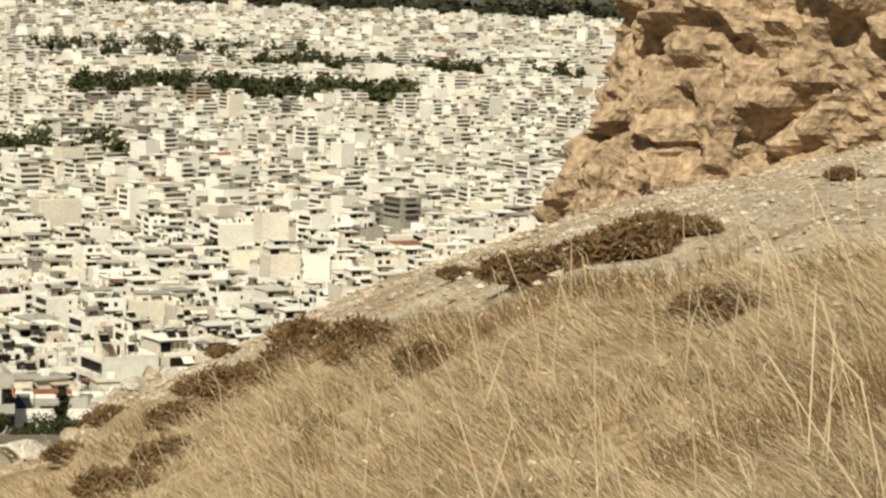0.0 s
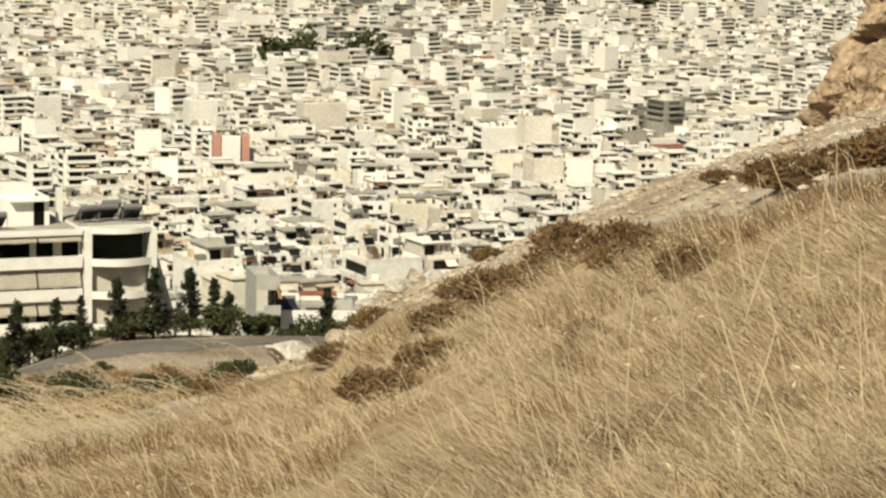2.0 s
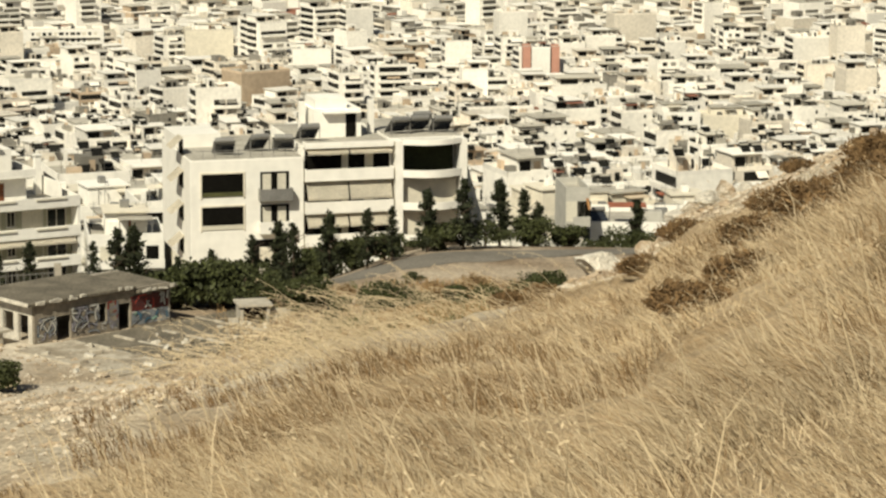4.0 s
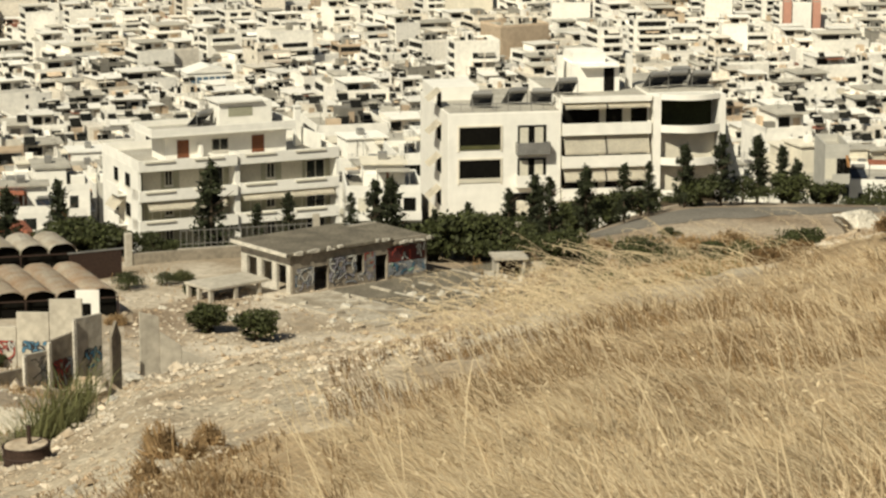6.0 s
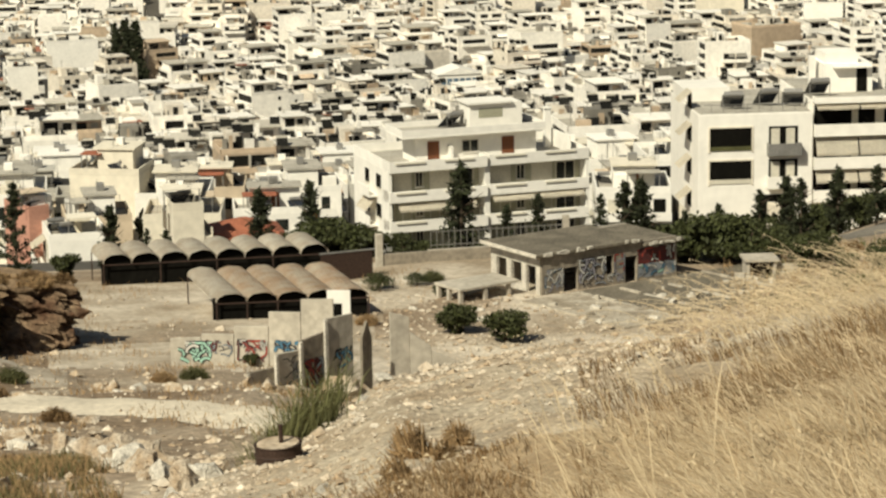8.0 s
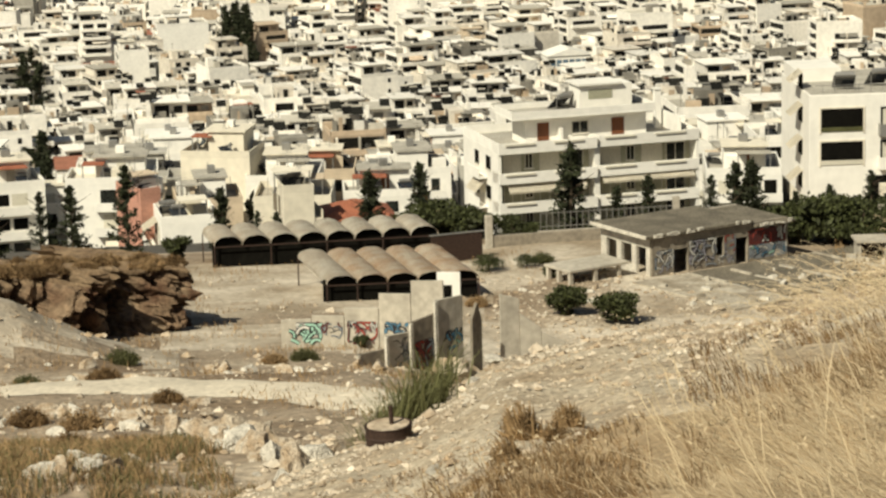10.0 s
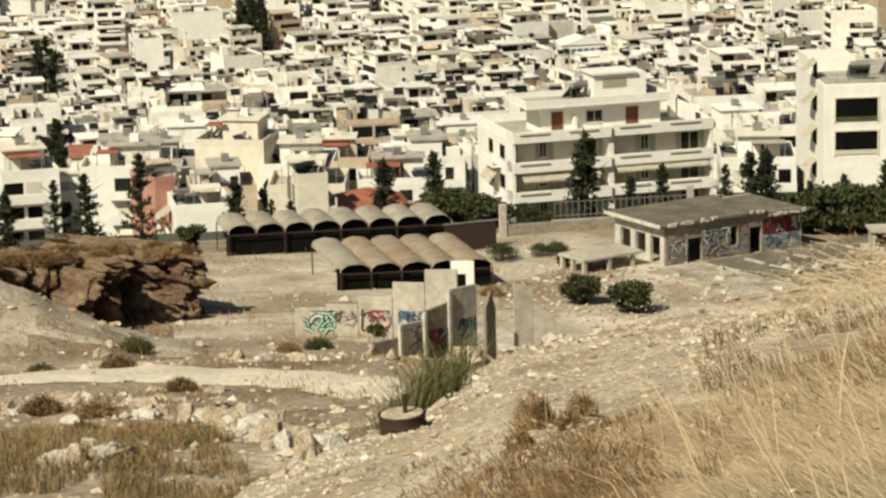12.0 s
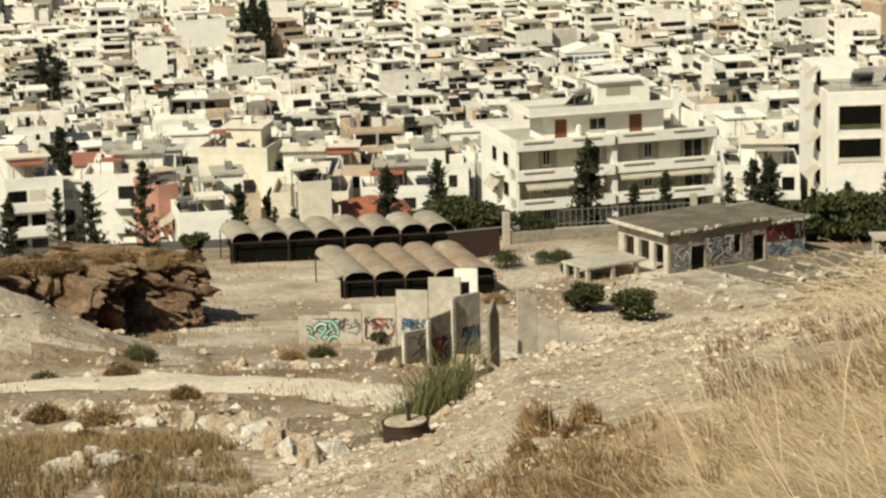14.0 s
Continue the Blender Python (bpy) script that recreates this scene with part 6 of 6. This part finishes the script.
def hillside():
    rn = np.random.default_rng(77)
    boulders()
    # rubble along the brow of the hill
    n = 26000
    az = rn.uniform(-9.5, 30, n)
    cd = np.interp(az, CREST_AZ, CREST_D)
    lo = np.interp(az, (-9, -5, 0, 4, 10, 17, 20, 25, 34), (0.42, 0.46, 0.5, 0.66, 0.93, 0.8, 0.52, 0.36, 0.36))
    d = cd * (lo + (1.02 - lo) * rn.uniform(0, 1, n) ** 0.7)
    keep = ~((az > 9.5) & (az < 16.8))
    az, d, n = az[keep], d[keep], int(keep.sum())
    size = np.clip(rn.lognormal(-3.75, 0.55, n), 0.008, 0.16) * np.interp(d, (20, 55), (0.7, 1.25))
    pebbles("rubble", az, d, size, "pale limestone rubble along the brow of the hill", 5, STONE)
    n = 10000
    az, d = np.concatenate([rn.uniform(18, 36, n - 3000), rn.uniform(15.5, 23.6, 3000)]), np.concatenate([rn.uniform(46, 125, n - 6000), rn.uniform(125, 205, 3000), rn.uniform(172, 201, 3000)])
    pebbles("gully_stones", az, d, np.clip(rn.lognormal(-2.6, 0.6, n), 0.03, 0.4), "scattered pale stones on the dirt slope and yard", 6, STONE)

    # dry scrub
    SC = ((-1.7, 32.4, 0.45), (-2.45, 31.2, 0.48), (-3.2, 30.6, 0.46), (-3.95, 30.4, 0.48), (-4.5, 30.9, 0.34), (-0.32, 41.2, 0.25), (1.62, 30.4, 0.41), (0.32, 23.4, 0.27), (2.79, 38.4, 0.44), (3.93, 32.0, 0.50), (2.27, 20.1, 0.17), (-5.71, 20.3, 0.31), (-8.09, 37.7, 0.23), (4.41, 51.3, 0.32), (5.19, 31.7, 0.39),
          (2.87, 36.3, 0.41), (4.37, 36.5, 0.38), (1.48, 28.4, 0.41), (6.54, 23.6, 0.33), (7.5, 45.0, 0.40), (5.38, 26.6, 0.38), (9.74, 48.5, 0.32), (6.7, 44.0, 0.42), (10.3, 44.5, 0.33), (0.9, 27.0, 0.3), (3.4, 34.5, 0.4), (4.9, 40, 0.4), (-5.2, 30.6, 0.25))
    made = []
    for k, (az, d, r) in enumerate(SC):
        if k < 3:
            made.append((scrub(put(az, d), r * 0.66, r * 1.2, 90 + k, n=1700), r))
        else:
            p, r0 = made[k % 3]
            copy_thing(p, scaled(put(az, d, 77 * k), r / r0))
    made, far = [], []
    for k, (az, d, r) in enumerate(((22.94, 24.0, 0.24), (21.98, 25.0, 0.18), (23.3, 22.4, 0.16), (22.4, 23.5, 0.14), (32.3, 101, 0.9), (33.4, 102, 0.8), (31.4, 146, 1.0), (30.5, 112, 0.7), (27.6, 152, 0.9), (28.3, 150, 0.8), (31.9, 127, 0.9), (33.5, 130, 0.8),
                                     (12.6, 199, 1.3), (11.6, 203, 1.6), (10.8, 206, 1.6), (11.1, 216, 1.6), (10.2, 212, 1.2), (9.4, 214, 1.4), (12.0, 214, 1.0), (13.8, 216, 0.9), (9.0, 150, 1.2), (9.9, 160, 1.2), (25.6, 186, 0.8), (22.6, 206, 1.0), (24.0, 190, 0.9), (29.5, 66, 0.5), (30.4, 70, 0.6), (31.5, 68, 0.6), (32.6, 72, 0.7), (30.9, 64, 0.4))):
        if d > 60:
            if len(far) < 3:
                far.append((scrub(put(az, d), r * 0.8, r, 150 + k, (RUSTSCRUB, SCRUB, REED)[len(far)], "clump of dried weeds on the dirt slope", 800, "weed clumps", 0.035), r))
            else:
                p, r0 = far[k % 3]
                copy_thing(p, scaled(put(az, d, 53 * k), r / r0))
        elif len(made) < 3:
            made.append((scrub(put(az, d), r * 1.4, r * 0.9, 130 + k, RUSTSCRUB, "russet dried weeds on pale rubble", 240, "russet weeds", 0.010), r))
        else:
            p, r0 = made[k % 3]
            copy_thing(p, scaled(put(az, d, 53 * k), r / r0))

    # weeds on top of the red bank
    rnd = random.Random(17)
    for k in range(84):
        x, g = rnd.uniform(3, BANK_LENGTH - 1), rnd.uniform(0, 0.8) ** 1.5
        p, r0 = far[k % 2]
        copy_thing(p, scaled(BANK @ pose(x, 0.24 * (8.0 - 3.7 * x / BANK_LENGTH) + 11 * g, 8.0 - 3.7 * x / BANK_LENGTH - 0.9 * g - 0.1, 0, 0, 40 * k), rnd.uniform(0.5, 1.15) / r0))

    # reeds behind the drum, olive weeds in the gully
    n = 3800
    az = np.concatenate([rn.normal(26.2, 0.5, n), rn.normal(25.3, 0.3, 900)])
    d = np.concatenate([rn.normal(40.6, 0.5, n), rn.normal(42.2, 0.5, 900)])
    blades("reed_clump", az, d, rn.uniform(0.5, 1.25, len(az)), np.full(len(az), 0.009), -0.5, REED, 8, "olive-green reed clump growing behind the rubble bank")
    n = 80000
    az, d = rn.uniform(27.8, 36.5, n), rn.uniform(46, 84, n)
    keep = (ripple(-d * np.sin(np.radians(az)) + 3, d * np.cos(np.radians(az)), 2.2) > -0.25) & (az > 28.4 + (d - 46) * 0.03 + 0.5 * ripple(d, az * 3, 4)) & ((d < 72) | (ripple(d, az * 2, 1.5) > 0.3))
    az, d = az[keep], d[keep]
    half = rn.uniform(size=len(az)) < 0.42
    blades("olive_weeds", az[half], d[half], rn.uniform(0.12, 0.5, half.sum()), np.full(half.sum(), 0.008), 0.25, REED, 9, "olive weeds covering the gully slope")
    blades("brown_weeds", az[~half], d[~half], rn.uniform(0.12, 0.55, (~half).sum()), np.full((~half).sum(), 0.008), 0.25, RUSTSCRUB, 10, "brown dried weeds covering the gully slope")
    n = 26000
    az, d = rn.uniform(8, 35, n), rn.uniform(100, 218, n)
    x, y = -d * np.sin(np.radians(az)), d * np.cos(np.radians(az))
    keep = (ripple(x, y, 7) > 0.25) & ~((az > 17.5) & (az < 22.5) & (d > 168))
    blades("yard_weeds", az[keep], d[keep], rn.uniform(0.15, 0.55, keep.sum()), np.full(keep.sum(), 0.02), 0.2, RUSTSCRUB, 12, "patches of dry weeds on the slope above the yard")

    n = 22000
    az, d = rn.uniform(7.5, 16.5, n), rn.uniform(115, 222, n)
    x, y = -d * np.sin(np.radians(az)), d * np.cos(np.radians(az))
    p = ripple(x, y, 6) + 0.5 * ripple(x, y, 2)
    for lo, hi, m, nm, sd in ((0.35, 9, REED, "green_slope_weeds", 31), (-0.9, 0.1, RUSTSCRUB, "brown_slope_weeds", 32)):
        k = (p > lo) & (p < hi)
        blades(nm, az[k], d[k], rn.uniform(0.25, 0.9, k.sum()), np.full(k.sum(), 0.03), 0.5, m, sd, "tangled weeds covering the slope below the road")
    # the blown dry grass: tufts whose blades lie over together
    tufts, each = 15500, 20
    az = rn.uniform(-9.6, 24.5, tufts)
    reach = np.interp(az, (-9, 1, 8, 13, 15, 17, 19, 21, 24.5), (0.48, 0.62, 0.95, 0.97, 0.8, 0.62, 0.52, 0.40, 0.30)) * np.interp(az, CREST_AZ, CREST_D)
    d = 8.5 * (reach / 8.5) ** rn.uniform(0, 1, tufts)
    big = rn.lognormal(0, 0.35, tufts)
    sway = np.stack([rn.normal(0, 0.75, tufts), rn.normal(0, 0.9, tufts)], 1)
    az, d, big, sway, far = (np.repeat(q, each, 0) for q in (az, d, big, sway, reach))
    n = len(az)
    x, y = -d * np.sin(np.radians(az)) + rn.normal(0, 0.085, n) * big, d * np.cos(np.radians(az)) + rn.normal(0, 0.12, n) * big
    d, az = np.hypot(x, y), np.degrees(np.arctan2(-x, y))
    patch = ripple(x, y, 1.1) + 0.6 * ripple(x, y, 4.0)
    keep = rn.uniform(size=n) < np.clip(0.62 + 0.42 * patch, 0.08, 1) * np.clip((far - d) / (0.25 * far), 0.10, 1) * np.interp(az, (19.8, 21.8), (1, 0.05))
    az, d, patch, big, sway = az[keep], d[keep], patch[keep], big[keep], sway[keep]
    h = rn.uniform(0.08, 0.28, len(az)) * big ** 0.6 * (1 + 0.22 * np.clip(patch, -1, 1.5)) * np.interp(az, (16.5, 21.5), (1, 0.45)) * np.interp(d / np.interp(az, CREST_AZ, CREST_D), (0.5, 0.9), (1, 0.7))
    dull = ripple(-d * np.sin(np.radians(az)) + 7, d * np.cos(np.radians(az)), 2.4) + 0.5 * patch
    toss = rn.uniform(size=len(az))
    brown = toss > np.interp(dull, (-0.2, 1.0), (0.97, 0.64)) - np.interp(az, (0, 5), (0.16, 0))
    pale = ~brown & (toss < 0.42)
    gold = ~brown & ~pale
    w = rn.uniform(0.0016, 0.0036, len(az)) * np.interp(d, (10, 45), (0.9, 2.0))
    for pick, m, nm, sd, lab in ((gold, STRAW, "dry_grass", 14, "wind-blown golden dry grass covering the hillside"), (pale, PALESTRAW, "pale_grass", 15, "pale bleached stalks among the dry hillside grass"), (brown, DEADGRASS, "dead_grass", 20, "dull brown dead grass in patches on the hillside")):
        blades(nm, az[pick], d[pick], h[pick] * 1.15, w[pick], 2.6, m, sd, lab, sway=sway[pick], rise=0.62)
    n = 60000
    az = rn.uniform(-9.6, 25.5, n)
    cd = np.interp(az, CREST_AZ, CREST_D)
    d = cd * rn.uniform(0.22, 0.9, n) * np.interp(az, (-9, 1, 8), (0.6, 0.72, 1))
    x, y = -d * np.sin(np.radians(az)), d * np.cos(np.radians(az))
    keep = (ripple(x + 20, y, 2.6) + 0.5 * ripple(x, y, 0.8) > 0.55) & (d > 12) & (az < 19.5)
    az, d = az[keep], d[keep]
    blades("brown_patches", az, d, rn.uniform(0.08, 0.32, len(az)), np.interp(d, (10, 45), (0.003, 0.007)), 1.2, SCRUB, 18, "patches of brown dead weeds in the hillside grass")
    n = 46000
    az, d = rn.uniform(20.3, 26.0, n), rn.uniform(12.5, 24.5, n)
    x, y = -d * np.sin(np.radians(az)), d * np.cos(np.radians(az))
    keep = rn.uniform(size=n) < np.clip(0.55 + 0.5 * ripple(x, y, 0.7), 0.05, 1) * np.interp(az, (20.3, 22), (0.15, 1)) * np.interp(d, (18.5, 24.5), (1, 0.12))
    az, d = az[keep], d[keep]
    brown = rn.uniform(size=len(az)) < 0.72
    for k, m, nm, sd in ((brown, SCRUB, "brown_litter", 41), (~brown, STRAW, "straw_litter", 42)):
        blades(nm, az[k], d[k], rn.uniform(0.03, 0.13, k.sum()), np.full(k.sum(), 0.0042), 1.3, m, sd, "matted dead weed litter lying on pale rubble")
    # tall seeding stalks
    n = 460
    az = np.concatenate([rn.uniform(-9.5, 20.5, n), rn.normal(13.2, 1.3, 170)])
    d = np.concatenate([rn.uniform(9, 27, n), rn.uniform(44, 55, 170)])
    far = np.concatenate([np.zeros(n), np.ones(170)])
    _, tip, go = blades("tall_stalks", az, d, rn.uniform(0.4, 1.0, len(az)), np.full(len(az), 0.0042) * (1 + 0.9 * far), 1.5, PALESTRAW, 16, "tall pale seeding grass stalks leaning in the wind")
    k = 12
    q = np.repeat(tip, k, 0) + np.repeat(go, k, 0) * rn.uniform(-0.16, 0.10, (len(tip) * k, 1)) + rn.normal(0, 0.012, (len(tip) * k, 3)) + np.array([0, 0, 1]) * rn.uniform(-0.05, 0.01, (len(tip) * k, 1))
    # wild oats bowed right over by the wind along the brow
    m, seg = 330, 9
    a2 = np.where(rn.uniform(size=m) < 0.65, rn.normal(13.2, 1.5, m), rn.uniform(9, 18, m))
    d2 = np.interp(a2, CREST_AZ, CREST_D) * rn.uniform(0.72, 1.0, m)
    x2, y2 = -d2 * np.sin(np.radians(a2)), d2 * np.cos(np.radians(a2))
    base = np.stack([x2, y2, land(x2, y2)], 1)
    left = np.stack([-np.cos(np.radians(a2)), -np.sin(np.radians(a2)), 0 * a2], 1)
    away = np.stack([-np.sin(np.radians(a2)), np.cos(np.radians(a2)), 0 * a2], 1)
    side = left + away * rn.normal(0, 0.25, (m, 1))
    size = rn.uniform(0.6, 1.35, m)
    start, bow = np.radians(rn.uniform(35, 75, m)), np.radians(rn.uniform(45, 95, m))
    line, p = [], base.copy()
    for k in range(seg + 1):
        line.append(p)
        a = start - bow * k / seg
        p = p + (side * np.cos(a)[:, None] + np.array([0, 0, 1.0]) * np.sin(a)[:, None]) * (size / seg)[:, None]
    line = np.stack(line, 1)
    thick = np.array([0, 0, 1.0]) * np.linspace(0.0042, 0.0022, seg + 1)[None, :, None]
    v = np.stack([line - thick, line + thick], 2).reshape(-1, 3)
    b = (2 * (seg + 1) * np.arange(m)[:, None] + 2 * np.arange(seg)[None, :]).reshape(-1, 1)
    ob = np_mesh("oat_stalks", v, b + np.array([[0, 2, 3, 1]]), (PALESTRAW,))
    tagged(ob, "tall wild oat stalks bowing over the brow of the slope", "grass", kind="stuff")
    ears = line[:, 4:].reshape(-1, 3)
    q = np.concatenate([q, np.repeat(ears, 9, 0) + rn.normal(0, 0.016, (len(ears) * 9, 3)) - np.array([0, 0, 1.0]) * rn.uniform(0, 0.05, (len(ears) * 9, 1))])
    ob = leaf_mesh("seed_heads", q, 0.0065, PALESTRAW, rn, 0.2, 2.2)
    tagged(ob, "pale oat-like seed heads on the tall stalks", "grass", kind="stuff")


hillside()


def drum():
    m = Matrix.Translation(at(25.88, 35.0, 0.03)) @ pose(0, 0, 0, 2, -2, 0)
    t = thing("rusty_drum", m, "cut-down rusty drum filled with concrete holding a metal stub", "drum")
    R, H = 0.305, 0.30
    bm = bmesh.new()
    prof = ((R, -0.06), (R, 0.02), (R + 0.012, 0.03), (R, 0.045), (R, 0.15), (R + 0.012, 0.16), (R, 0.175), (R, H - 0.02), (R + 0.014, H - 0.01), (R + 0.01, H), (R - 0.012, H), (R - 0.014, H - 0.05))
    n = 36
    rows = [[bm.verts.new((r * math.cos(2 * math.pi * k / n), r * math.sin(2 * math.pi * k / n), z)) for k in range(n)] for r, z in prof]
    for a, b in zip(rows, rows[1:]):
        for k in range(n):
            bm.faces.new((a[k], a[(k + 1) % n], b[(k + 1) % n], b[k]))
    part("shell", bm, DARKRUST, t)
    bm = bmesh.new()
    bmesh.ops.create_cone(bm, cap_ends=True, segments=32, radius1=R - 0.016, radius2=R - 0.03, depth=0.1, matrix=pose(0, 0, H - 0.045))
    part("concrete_fill", bm, STONE, t, "pale gritty concrete fill")
    bm = bmesh.new()
    bmesh.ops.create_cone(bm, cap_ends=True, segments=12, radius1=0.03, radius2=0.028, depth=0.26, matrix=pose(0.05, 0, H + 0.12))
    part("stub", bm, DARKRUST, t, "rusty pipe stub")


drum()
